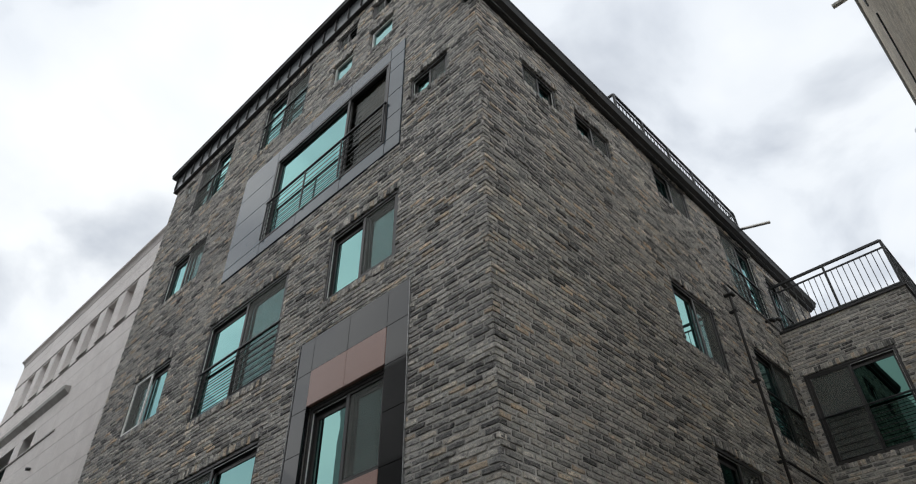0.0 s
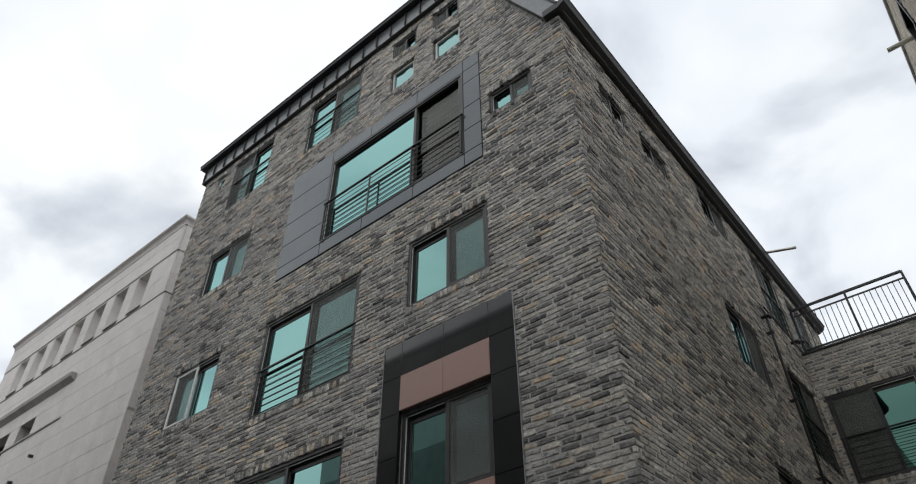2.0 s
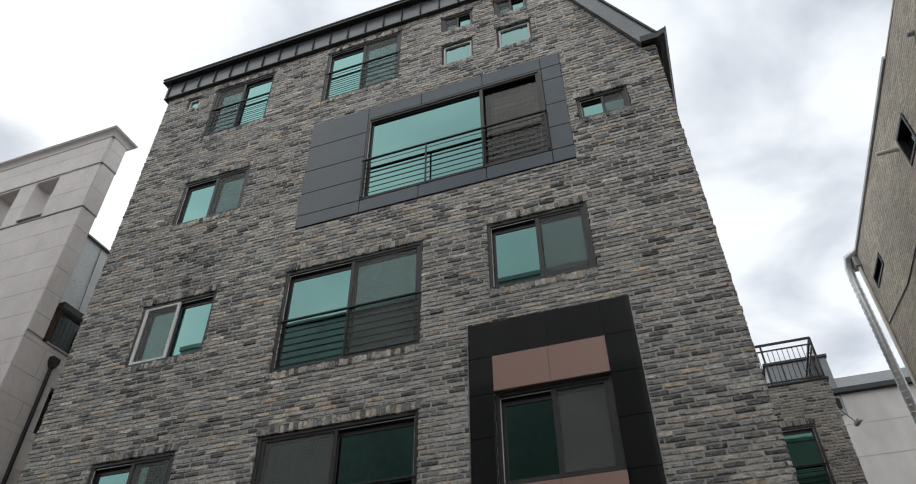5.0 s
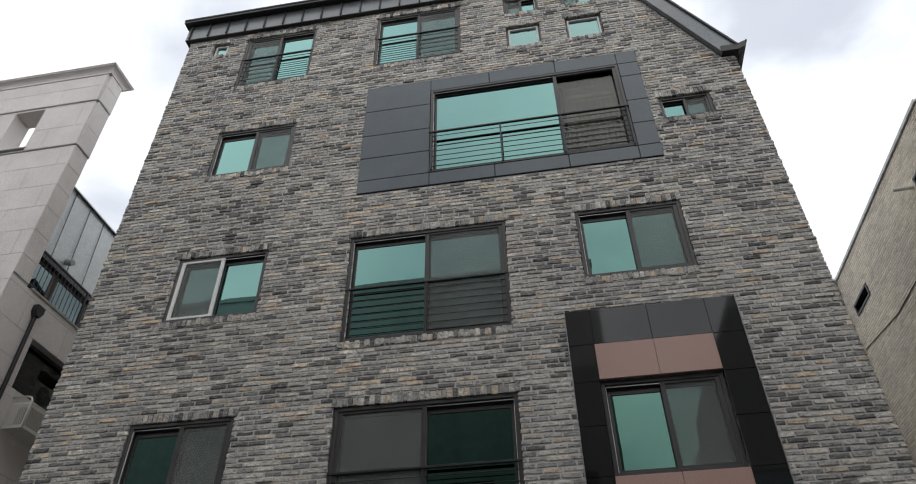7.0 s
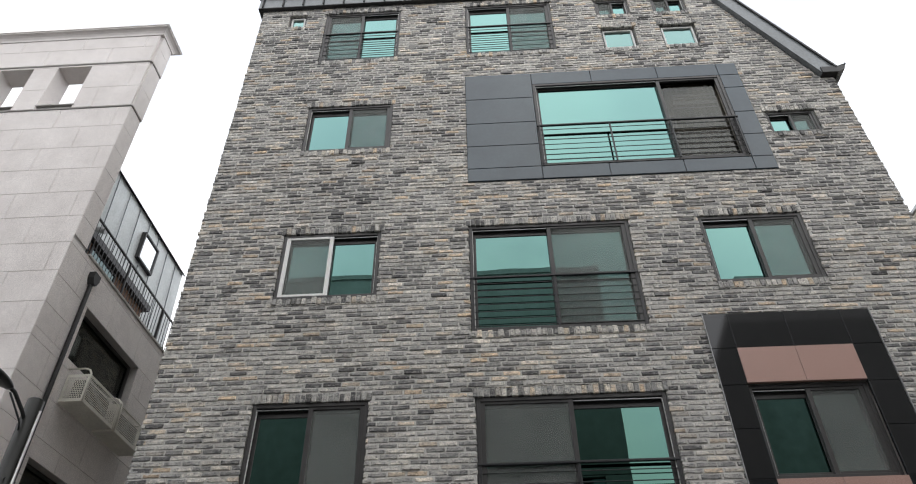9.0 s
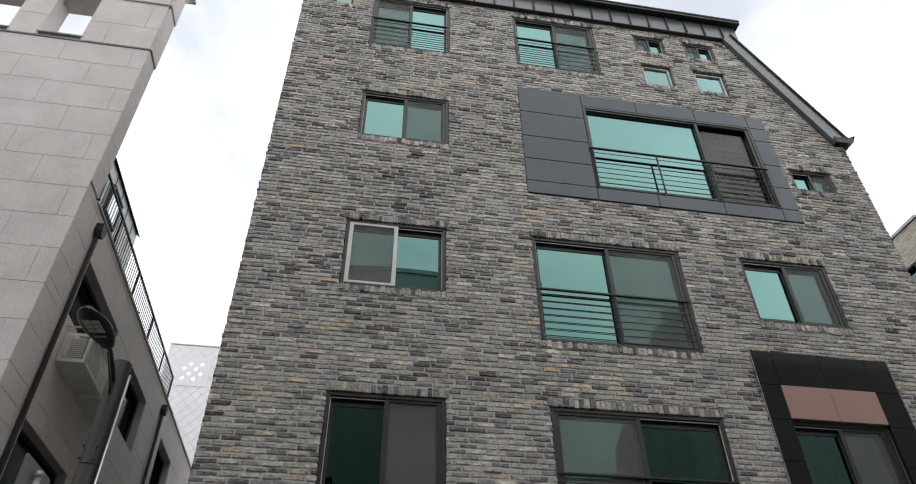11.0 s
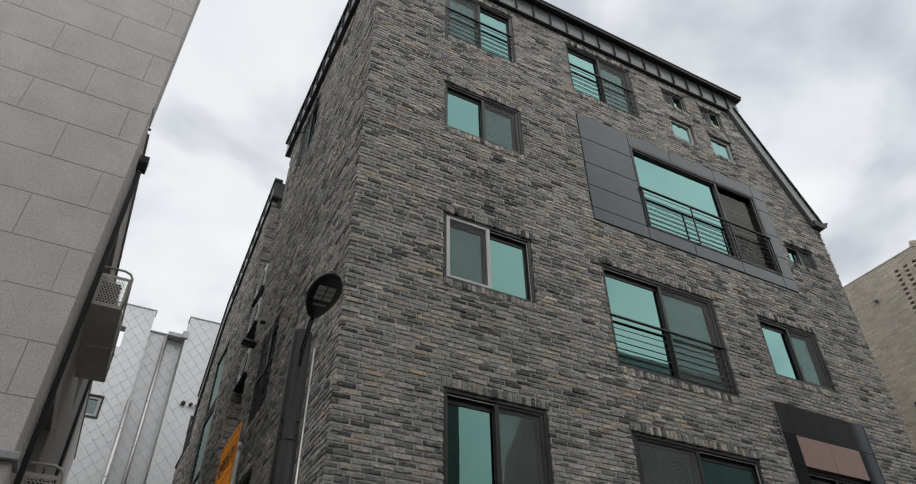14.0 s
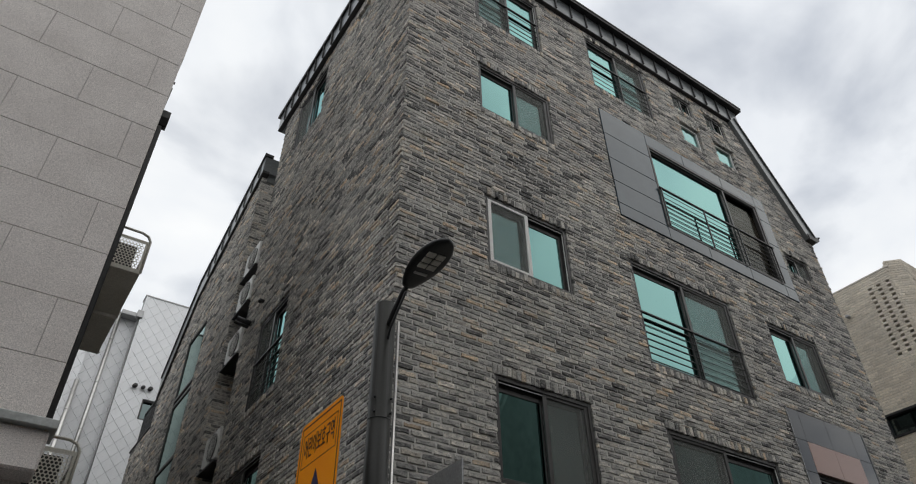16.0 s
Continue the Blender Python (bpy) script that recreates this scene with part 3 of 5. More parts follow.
def on_end(rows, head=0.115, sill=0.105):
    out = []
    for u0, u1, z0, z1 in rows:
        out.append((u0 - 0.04, u1 + 0.04, z1, z1 + head))
        out.append((u0, u1, z0 - sill, z0))
    return out


# street front
F_WIN = [(-12.93, -11.45, 4.22, 5.47, "GS"), (-10.11, -7.75, 3.63, 5.46, "SG"),
         (-12.94, -11.46, 7.07, 8.25, "SGw"), (-10.14, -7.76, 6.43, 8.27, "GS"), (-6.73, -5.22, 7.07, 8.27, "GS"),
         (-12.94, -11.42, 10.08, 11.22, "GS"), (-5.1, -4.27, 10.01, 10.53, "GS"),
         (-12.94, -11.40, 12.58, 14.17, "SG"), (-10.09, -8.37, 12.57, 14.18, "GS"),
         (-13.7, -13.34, 13.77, 14.18, "F"), (-7.49, -6.81, 13.62, 14.15, "SG"), (-6.37, -5.69, 13.62, 14.15, "SG"),
         (-7.48, -6.83, 12.54, 13.18, "F"), (-6.35, -5.67, 12.54, 13.19, "F")]
STONE = (-7.06, -4.9, 3.0, 6.54)
PANEL = (-10.13, -5.25, 9.18, 11.86)
BAY = (-8.93, -5.6, 9.46, 11.53)
STW = (-6.74, -5.28, 4.33, 5.52)
front_cut = [((-3.88, 11.36), (1.0, 0.506))]


def front_span(z):
    right = EAST_X + 0.006 + (0.012 if int(round(z / PITCH)) % 2 else 0.0)
    if z > 11.36:
        right = -3.88 - (z - 11.36) * 0.506
    return WEST_X - 0.006 - (0.012 if int(round(z / PITCH)) % 2 else 0.0), right


holes = openings(F_WIN) + [BAY, STW]
wall_f = part("front_wall", moved(backing(WEST_X + 0.006, EAST_X - 0.006, 0, 14.42, holes, front_cut, 0.001, 0.3), ON_FRONT), M_MORTAR, building, "grey brick front wall with pale mortar")
for w in F_WIN:
    window(ON_FRONT, *w)
window(ON_FRONT, *BAY, "GS", split=0.665, set_back=-0.032, net=False)
window(ON_FRONT, *STW, "GS", set_back=0.05)
guard(ON_FRONT, -10.14, -7.76, 6.43, 7.33)
guard(ON_FRONT, -10.11, -7.75, 3.63, 4.62)
guard(ON_FRONT, -12.94, -11.40, 12.58, 13.49, rods=6)
guard(ON_FRONT, -10.09, -8.37, 12.57, 13.49, rods=6)
guard(ON_FRONT, -8.93, -5.6, 9.47, 10.39, posts=(0.36, 0.67), y=-0.062)

# curtains behind the wide bay window
bm = bmesh.new()
N = 60
lo = [bm.verts.new((-6.6 + 0.94 * i / N, FRONT_Y + 0.098 + 0.1 / (1 + math.exp((i - 26) * 0.5)) + 0.012 * math.sin(i * 1.15) + 0.005 * math.sin(i * 0.37), 9.47)) for i in range(N + 1)]
hi = [bm.verts.new((v.co.x, v.co.y, 11.525)) for v in lo]
for i in range(N):
    bm.faces.new((lo[i], lo[i + 1], hi[i + 1], hi[i]))
bm.normal_update()
bmesh.ops.solidify(bm, geom=bm.faces[:], thickness=0.004)
curtain = part("curtain", bm, M_CURTAIN, None, "grey-brown curtain hanging behind the bay window", True)
tagged(curtain, category="curtain")

# pale slats of a blind drawn up behind the same pane
blind = thing("window_blind", (-6.1, FRONT_Y + 0.077, 11.2), "pale slatted blind drawn up behind the bay window", "blind")
for z0, z1 in ((11.12, 11.17), (11.04, 11.08), (10.9, 10.99), (10.8, 10.83)):
    part("slat", boxed(-6.52, -5.78, FRONT_Y + 0.074, FRONT_Y + 0.077, z0, z1, bevel=0.002), M_FRAME_W, blind)
for x in (-6.4, -5.9):
    part("cord", rodded((x, FRONT_Y + 0.08, 10.8), (x, FRONT_Y + 0.08, 11.47), 0.003, 6), M_FRAME_W, blind)

# white tub standing on the window ledge
tub = thing("plastic_tub", (-6.38, FRONT_Y + 0.13, 9.56), "white plastic tub on the ledge behind the bay window", "tub")
bm = bmesh.new()
bmesh.ops.create_cone(bm, cap_ends=True, segments=20, radius1=0.05, radius2=0.062, depth=0.32, matrix=pose(-6.38, FRONT_Y + 0.14, 9.635))
part("body", bm, M_ACWHITE, tub)
bm = bmesh.new()
bmesh.ops.create_cone(bm, cap_ends=True, segments=20, radius1=0.066, radius2=0.064, depth=0.02, matrix=pose(-6.38, FRONT_Y + 0.14, 9.805))
part("lid", bm, M_ACWHITE, tub)

# polished stone surround
surround = part("stone_surround", moved(backing(STONE[0], STONE[1], STONE[2], STONE[3], [STW], [], -0.005, 0.05), ON_FRONT), M_BLACK, building, "black granite window surround with pink granite panels")
gs = 0.0028
sx = [STONE[0], -6.74, -6.01, -5.28, STONE[1]]
for z0, z1 in ((6.02, 6.54), (5.5, 6.02), (4.93, 5.5), (4.33, 4.93), (3.7, 4.33), (3.0, 3.7)):
    for i in (0, 3):
        part("stone_slab", boxed(sx[i] + gs, sx[i + 1] - gs, -0.014, 0.03, z0 + gs, z1 - gs, bevel=0.002, m=ON_FRONT), M_STONE_B, surround)
for i in (1, 2):
    part("stone_slab", boxed(sx[i] + gs, sx[i + 1] - gs, -0.014, 0.03, 6.02 + gs, 6.54 - gs, bevel=0.002, m=ON_FRONT), M_STONE_B, surround)
    part("pink_slab", boxed(sx[i] + gs, sx[i + 1] - gs, -0.018, 0.03, 5.525, 6.02 - gs, bevel=0.002, m=ON_FRONT), M_STONE_P, surround, "speckled pink granite slab")
    part("pink_slab", boxed(sx[i] + gs, sx[i + 1] - gs, -0.018, 0.03, 3.75, 4.325, bevel=0.002, m=ON_FRONT), M_STONE_P, surround, "speckled pink granite slab")
for u in (STONE[0] - 0.012, STONE[1] + 0.002):
    part("edge_trim", boxed(u, u + 0.01, -0.026, 0.02, 3.0, 6.54, m=ON_FRONT), M_ALU, surround, "thin bright metal edge strip")

# metal panels round the bay
cover = part("metal_surround", moved(backing(PANEL[0], PANEL[1], PANEL[2], PANEL[3], [BAY], [], -0.004, 0.06), ON_FRONT), M_BLACK, building, "blue-grey metal panels round the wide window")
gp = 0.005


def metal(u0, u1, z0, z1):
    part("metal_panel", boxed(u0 + gp, u1 - gp, -0.028, 0.03, z0 + gp, z1 - gp, bevel=0.004, m=ON_FRONT), M_PANEL, cover)


pz = [9.18, 9.46, 9.98, 10.54, 11.18, 11.86]
for a, b in zip(pz, pz[1:]):
    metal(PANEL[0], BAY[0], a, b)
for a, b in ((9.18, 9.46), (9.46, 9.98), (9.98, 10.54), (10.54, 11.18), (11.18, 11.53), (11.53, 11.86)):
    metal(BAY[1], PANEL[1], a, b)
for a, b in ((BAY[0], -7.86), (-7.86, -6.68), (-6.68, BAY[1])):
    metal(a, b, BAY[3], PANEL[3])
    metal(a, b, PANEL[2], BAY[2])
bm = bmesh.new()
box(bm, BAY[0], BAY[1], -0.02, 0.11, BAY[3] - 0.012, BAY[3] - 0.002)
box(bm, BAY[0], BAY[1], -0.02, 0.11, BAY[2] + 0.002, BAY[2] + 0.012)
for u in (BAY[0] + 0.002, BAY[1] - 0.012):
    box(bm, u, u + 0.01, -0.02, 0.11, BAY[2] + 0.012, BAY[3] - 0.012)
part("reveal", moved(bm, ON_FRONT), M_PANEL, cover)

# side wall to the east
E_WIN = [(5.33, 6.2, 10.12, 10.68, "SG"), (6.68, 7.72, 10.1, 10.66, "GS"), (9.25, 10.55, 10.48, 11.32, "GS"), (11.85, 13.4, 9.45, 11.3, "SG"),
         (8.75, 10.2, 7.03, 8.27, "GS"), (11.58, 13.25, 6.43, 8.22, "GS"), (8.77, 10.2, 4.2, 5.43, "GS"), (13.95, 15.4, 9.4, 11.12, "GS")]
wall_e = part("side_wall", moved(backing(FRONT_Y + 0.3, 16.7, 0, 11.5, openings(E_WIN), [], 0.001, 0.3), ON_EAST), M_MORTAR, building, "grey brick side wall")
for w in E_WIN:
    window(ON_EAST, *w)
guard(ON_EAST, 11.85, 13.4, 9.45, 10.35, rods=6)
guard(ON_EAST, 11.58, 13.25, 6.43, 7.32)
guard(ON_EAST, 13.95, 15.4, 9.4, 10.3, rods=6)

# side wall to the west; local x runs towards the street
W_WIN = [(-6.5, -5.95, 13.7, 14.1, "F"), (-9.35, -7.85, 12.55, 14.12, "SG"), (-9.22, -7.92, 6.5, 8.2, "SG"), (-9.5, -8.0, 3.7, 5.53, "SG")]
wall_w = part("side_wall", moved(backing(-10.2, -FRONT_Y - 0.3, 0, 14.42, openings(W_WIN), [], 0.001, 0.3), ON_WEST), M_MORTAR, building, "grey brick side wall")
for w in W_WIN:
    window(ON_WEST, *w)
guard(ON_WEST, -9.22, -7.92, 6.5, 7.4)
guard(ON_WEST, -9.5, -8.0, 3.7, 4.6)

# rear block on the west with its slanting top
REAR_X = -14.36
ON_REAR = pose(REAR_X, 0, 0, 0, 0, -90)
rear_cut = [((-11.1, 13.4), (-1.45, 3.9)), ((-14.9, 12.0), (-2.3, 2.3))]
R_WIN = [(-14.75, -13.25, 4.2, 10.5, "SG")]
STEP_Y, STEP_Z, END_Y = 16.9, 9.1, 18.9
wall_r = part("rear_wall", moved(backing(-STEP_Y, -11.1, 0, 13.6, openings(R_WIN), rear_cut, 0.001, 0.3), ON_REAR), M_MORTAR, building, "grey brick rear block wall")
part("rear_wall", boxed(-END_Y, -STEP_Y, 0.001, 0.3, 0, STEP_Z, m=ON_REAR), M_MORTAR, building, "low grey brick parapet wall")
part("coping", boxed(-END_Y - 0.03, -STEP_Y + 0.04, -0.04, 0.33, STEP_Z, STEP_Z + 0.05, bevel=0.006, m=ON_REAR), M_ZINC_DARK, building, "dark metal coping")
part("return_wall", boxed(REAR_X + 0.05, -9.0, STEP_Y - 0.25, STEP_Y, STEP_Z, 9.95), M_MORTAR, building)
bm = ring(bmesh.new(), -14.75, -13.25, 4.2, 10.5, 0.05, 0.0, 0.14)
for z in (5.6, 7.2, 8.78, 8.95):
    box(bm, -14.7, -13.3, 0.0, 0.14, z - 0.03, z + 0.03)
stair_win = part("window", moved(bm, ON_REAR), M_FRAME, building, "tall staircase window with green glass")
for a, b in ((4.25, 5.57), (5.63, 7.17), (7.23, 8.75), (8.98, 10.45)):
    part("pane", boxed(-14.7, -13.3, 0.025, 0.035, a, b, m=ON_REAR), M_GLASS_L, stair_win)
ON_RETURN = pose(0, 11.1, 0)
wall_t = part("return_wall", boxed(REAR_X + 0.006, -13.7, 0.004, 0.25, 0, 13.35, m=ON_RETURN), M_MORTAR, building)
part("niche_wall", boxed(-13.95, -13.7, 10.2, 11.1, 0, 14.3), M_MORTAR, building)
part("niche_wall", boxed(WEST_X + 0.3, -13.7, 10.1, 10.2, 0, 14.3), M_MORTAR, building)

# low wing behind, across the yard
WING_Y, WING_X = 13.53, -1.2
ON_WING = pose(0, WING_Y, 0)
G_WIN = [(-3.52, -1.8, 6.42, 8.24, "SG")]
wall_g = part("wing_wall", moved(backing(EAST_X + 0.006, WING_X - 0.006, 0, 9.26, openings(G_WIN), [], 0.001, 0.3), ON_WING), M_MORTAR, building, "grey brick wing wall")
window(ON_WING, *G_WIN[0])
guard(ON_WING, -3.52, -1.8, 6.42, 7.34)
ON_WING_E = pose(WING_X, 0, 0, 0, 0, 90)
wall_h = part("wing_wall", moved(backing(WING_Y + 0.3, 16.7, 0, 9.26, [], [], 0.001, 0.3), ON_WING_E), M_MORTAR, building, "grey brick wing wall")
part("wing_roof", boxed(EAST_X, WING_X, WING_Y + 0.3, 16.7, 9.1, 9.26), M_ZINC_DARK, building)
bm = bmesh.new()
box(bm, EAST_X + 0.02, WING_X + 0.05, WING_Y - 0.04, WING_Y + 0.33, 9.26, 9.31, 0.006)
box(bm, WING_X - 0.3, WING_X + 0.05, WING_Y + 0.33, 16.7, 9.26, 9.31, 0.006)
part("coping", bm, M_ZINC_DARK, building, "dark metal coping")

# terrace rail on the wing
terrace = part("terrace_rail", bar(bmesh.new(), (-3.55, WING_Y + 0.06, 10.43), (WING_X - 0.02, WING_Y + 0.06, 10.43), 0.05, 0.05), M_IRON, building, "black iron terrace railing with upright bars")


def rail_side(a, b, z0, z1, step, owner, posts):
    a, b = Vector(a), Vector(b)
    n = max(1, int((b - a).length / step))
    for z, w in ((z1 - 0.17, 0.03), (z0 + 0.08, 0.035)):
        part("rail_bar", bar(bmesh.new(), (*a, z), (*b, z), w, w), M_IRON, owner)
    for i in range(1, n):
        p = a.lerp(b, i / n)
        part("baluster", rodded((*p, z0 + 0.08), (*p, z1 - 0.17), 0.009, 6), M_IRON, owner)
    for f in posts:
        p = a.lerp(b, f)
        part("post", boxed(p.x - 0.022, p.x + 0.022, p.y - 0.022, p.y + 0.022, z0, z1 - 0.02, bevel=0.004), M_IRON, owner)


rail_side((-3.55, WING_Y + 0.06), (WING_X - 0.02, WING_Y + 0.06), 9.31, 10.43, 0.115, terrace, (0, 0.5, 1))
part("top_bar", bar(bmesh.new(), (WING_X - 0.02, WING_Y + 0.06, 10.43), (WING_X - 0.02, 16.6, 10.43), 0.05, 0.05), M_IRON, terrace)
back_rail = part("terrace_rail", bar(bmesh.new(), (REAR_X + 0.05, 17.0, 10.1), (REAR_X + 0.05, 18.55, 10.1), 0.05, 0.05), M_IRON, building, "black iron railing on the low parapet")
rail_side((REAR_X + 0.05, 17.0), (REAR_X + 0.05, 18.55), 9.15, 10.1, 0.07, back_rail, (0, 0.5, 1))
rail_side((WING_X - 0.02, WING_Y + 0.1), (WING_X - 0.02, 16.6), 9.31, 10.43, 0.115, terrace, (0.5, 1))

# ---- roofs of the building ----
roof = part("roof", prism(bmesh.new(), [(-14.3, 14.42), (-5.4, 14.42), (-3.92, 11.5), (-3.56, 11.5), (-5.17, 14.54), (-5.05, 14.92), (-14.3, 14.92)], "y", FRONT_Y + 0.02, 10.6), M_ZINC, building, "dark zinc roof with standing seams")
part("rear_roof", prism(bmesh.new(), [(-13.7, 13.0), (-4.7, 13.0), (-3.92, 11.5), (-3.56, 11.5), (-4.45, 13.2), (-13.7, 13.2)], "y", 10.6, 16.75), M_ZINC, building)
# front fascia: a sheet with upright seams under a projecting cap
fas = part("fascia", boxed(-14.38, -5.02, FRONT_Y - 0.09, FRONT_Y + 0.02, 14.40, 14.86), M_ZINC, building, "dark zinc fascia with standing seams")
x = -14.3
while x < -5.05:
    part("seam", boxed(x - 0.014, x + 0.014, FRONT_Y - 0.125, FRONT_Y - 0.088, 14.41, 14.86, bevel=0.003), M_ZINC_DARK, fas)
    x += 0.425
bm = bmesh.new()
box(bm, -14.385, -5.02, FRONT_Y - 0.096, FRONT_Y + 0.02, 14.37, 14.40, 0.006)
part("drip_edge", bm, M_ZINC_DARK, fas)
bm = bmesh.new()
box(bm, -14.46, -4.93, FRONT_Y - 0.22, FRONT_Y + 0.03, 14.86, 14.93, 0.006)
box(bm, -14.46, -4.93, FRONT_Y - 0.235, FRONT_Y + 0.03, 14.932, 14.98, 0.006)
part("cap", bm, M_ZINC_DARK, fas)
# west fascia
fas = part("fascia", boxed(-14.38, -14.28, FRONT_Y + 0.02, 10.55, 14.40, 14.86), M_ZINC, building, "dark zinc fascia with standing seams")
y = FRONT_Y + 0.3
while y < 10.5:
    part("seam", boxed(-14.415, -14.378, y - 0.014, y + 0.014, 14.41, 14.86, bevel=0.003), M_ZINC_DARK, fas)
    y += 0.425
part("drip_edge", boxed(-14.386, -14.28, FRONT_Y + 0.02, 10.56, 14.37, 14.40, bevel=0.006), M_ZINC_DARK, fas)
part("cap", boxed(-14.43, -14.28, FRONT_Y + 0.03, 10.62, 14.86, 14.95, bevel=0.006), M_ZINC_DARK, fas)
# west fascia of the rear block, along its slope
fas = part("fascia", prism(bmesh.new(), [(11.0, 13.35), (14.9, 11.95), (STEP_Y, 9.95), (STEP_Y, 10.5), (14.95, 12.45), (11.0, 13.85)], "x", REAR_X - 0.06, REAR_X + 0.1), M_ZINC, building, "dark zinc fascia along the slanting edge")
part("cap", prism(bmesh.new(), [(10.95, 13.85), (14.95, 12.45), (STEP_Y + 0.02, 10.48), (STEP_Y + 0.02, 10.56), (14.98, 12.53), (10.95, 13.93)], "x", REAR_X - 0.09, REAR_X + 0.12), M_ZINC_DARK, fas)
part("drip_edge", prism(bmesh.new(), [(10.97, 13.31), (14.9, 11.9), (STEP_Y + 0.01, 9.89), (STEP_Y + 0.01, 9.95), (14.92, 11.97), (10.97, 13.38)], "x", REAR_X - 0.064, REAR_X + 0.1), M_ZINC_DARK, fas)
for i in range(8):
    f = 0.06 + i / 9
    y, z = 11.0 + 3.9 * f, 13.35 - 1.4 * f
    part("seam", boxed(REAR_X - 0.085, REAR_X - 0.058, y - 0.01, y + 0.01, z + 0.06, z + 0.49), M_ZINC_DARK, fas)
part("end_sheet", boxed(REAR_X - 0.05, -13.9, 10.98, 11.05, 13.35, 13.85), M_ZINC, fas)
part("rear_roof", prism(bmesh.new(), [(11.05, 13.15), (14.9, 11.8), (STEP_Y, 9.8), (STEP_Y, 10.2), (14.95, 12.2), (11.05, 13.55)], "x", REAR_X + 0.1, -9.0), M_ZINC, building)

# raked verge board down the gable and the box gutter along the east eave
verge = part("verge_board", prism(bmesh.new(), [(-5.42, 14.42), (-3.87, 11.37), (-3.6, 11.47), (-5.2, 14.55)], "y", FRONT_Y - 0.1, FRONT_Y + 0.1), M_ZINC, building, "wide grey metal verge board")
part("verge_edge", prism(bmesh.new(), [(-5.21, 14.55), (-3.61, 11.48), (-3.58, 11.5), (-5.18, 14.57)], "y", FRONT_Y - 0.13, FRONT_Y + 0.1), M_ZINC_DARK, verge)
gut = part("gutter", prism(bmesh.new(), [(-3.87, 11.355), (-3.6, 11.355), (-3.47, 11.43), (-3.43, 11.54), (-3.46, 11.56), (-3.6, 11.5), (-3.87, 11.5)], "y", FRONT_Y - 0.12, 16.75), M_ZINC_DARK, building, "dark metal box gutter and soffit")
part("gutter_lip", boxed(-3.445, -3.425, FRONT_Y - 0.14, 16.78, 11.53, 11.565, bevel=0.003), M_ZINC_DARK, gut)
part("soffit_strip", boxed(-3.57, -3.555, FRONT_Y, 16.7, 11.362, 11.39), M_ZINC, gut)

# roof rail above the east eave
RX = -3.8
rr = part("roof_rail", bar(bmesh.new(), (RX, 8.7, 13.0), (RX, 13.9, 13.0), 0.045, 0.045), M_IRON, building, "black iron roof terrace railing")
rail_side((RX, 8.7), (RX, 13.9), 12.0, 13.0, 0.13, rr, (0, 0.2, 0.4, 0.6, 0.8, 1))
part("top_bar", bar(bmesh.new(), (RX, 8.7, 13.0), (RX - 1.2, 8.7, 13.0), 0.045, 0.045), M_IRON, rr)
part("top_bar", bar(bmesh.new(), (RX, 13.9, 13.0), (RX - 1.2, 13.9, 13.0), 0.045, 0.045), M_IRON, rr)

# made-up inner core and slabs, added to block see-through and keep the rooms dark
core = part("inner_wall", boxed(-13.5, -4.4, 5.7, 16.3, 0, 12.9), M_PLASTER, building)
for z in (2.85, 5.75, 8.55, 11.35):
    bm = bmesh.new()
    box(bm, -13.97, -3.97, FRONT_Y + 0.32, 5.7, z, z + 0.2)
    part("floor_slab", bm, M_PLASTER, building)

# flue pipe, downpipe and gas pipe on the east wall
bm = tube(bmesh.new(), [(-3.7, 12.75, 11.62), (-3.4, 12.75, 11.58), (-2.82, 12.75, 11.41)], 0.035)
part("flue_pipe", bm, M_STEEL, building, "pale steel flue pipe sticking out past the eave", True)
bm = tube(bmesh.new(), [(-3.6, 10.98, 9.2), (-3.56, 10.98, 9.05), (-3.56, 10.98, 4.2)], 0.025)
dp = part("downpipe", bm, M_FRAME, building, "dark bronze downpipe on the side wall", True)
for z in (8.6, 7.2, 5.8):
    part("pipe_clip", boxed(-3.66, -3.515, 10.94, 11.02, z - 0.015, z + 0.015), M_IRON, dp)
bm = tube(bmesh.new(), [(-3.57, 11.1, 9.25), (-3.57, 13.3, 9.22)], 0.018, 8)
part("gas_pipe", bm, M_IRON, building, "", True)
bm = tube(bmesh.new(), [(-3.57, 10.9, 5.85), (-3.57, 13.42, 5.85), (-3.57, 13.42, 4.5)], 0.02, 8)
part("gas_pipe", bm, M_IRON, building, "", True)
for y, z in ((10.95, 8.95), (12.9, 9.3), (13.3, 9.5)):
    bm = tube(bmesh.new(), [(-3.66, y, z), (-3.5, y, z), (-3.48, y, z - 0.07)], 0.035, 8)
    part("vent_cowl", bm, M_IRON, building, "", True)
bm = tube(bmesh.new(), [(WEST_X, 9.28, 8.73), (WEST_X - 0.07, 9.28, 8.73), (WEST_X - 0.075, 9.28, 8.69)], 0.035, 8)
part("vent_cowl", bm, M_IRON, building, "", True)
for dy, r in ((0.0, 0.05), (0.14, 0.035)):
    bm = rodded((WEST_X + 0.02, 9.86 + dy, 8.56), (WEST_X - 0.26, 9.9 + dy, 8.62), r)
    part("vent_cowl", bm, M_IRON, building, "dark wall vent pipe", True)
part("roof_vent", moved(rod(bmesh.new(), (0, 0, 0), (0, 0, 0.22), 0.1, 14), pose(-14.3, 8.4, 14.9)), M_ZINC_DARK, building)


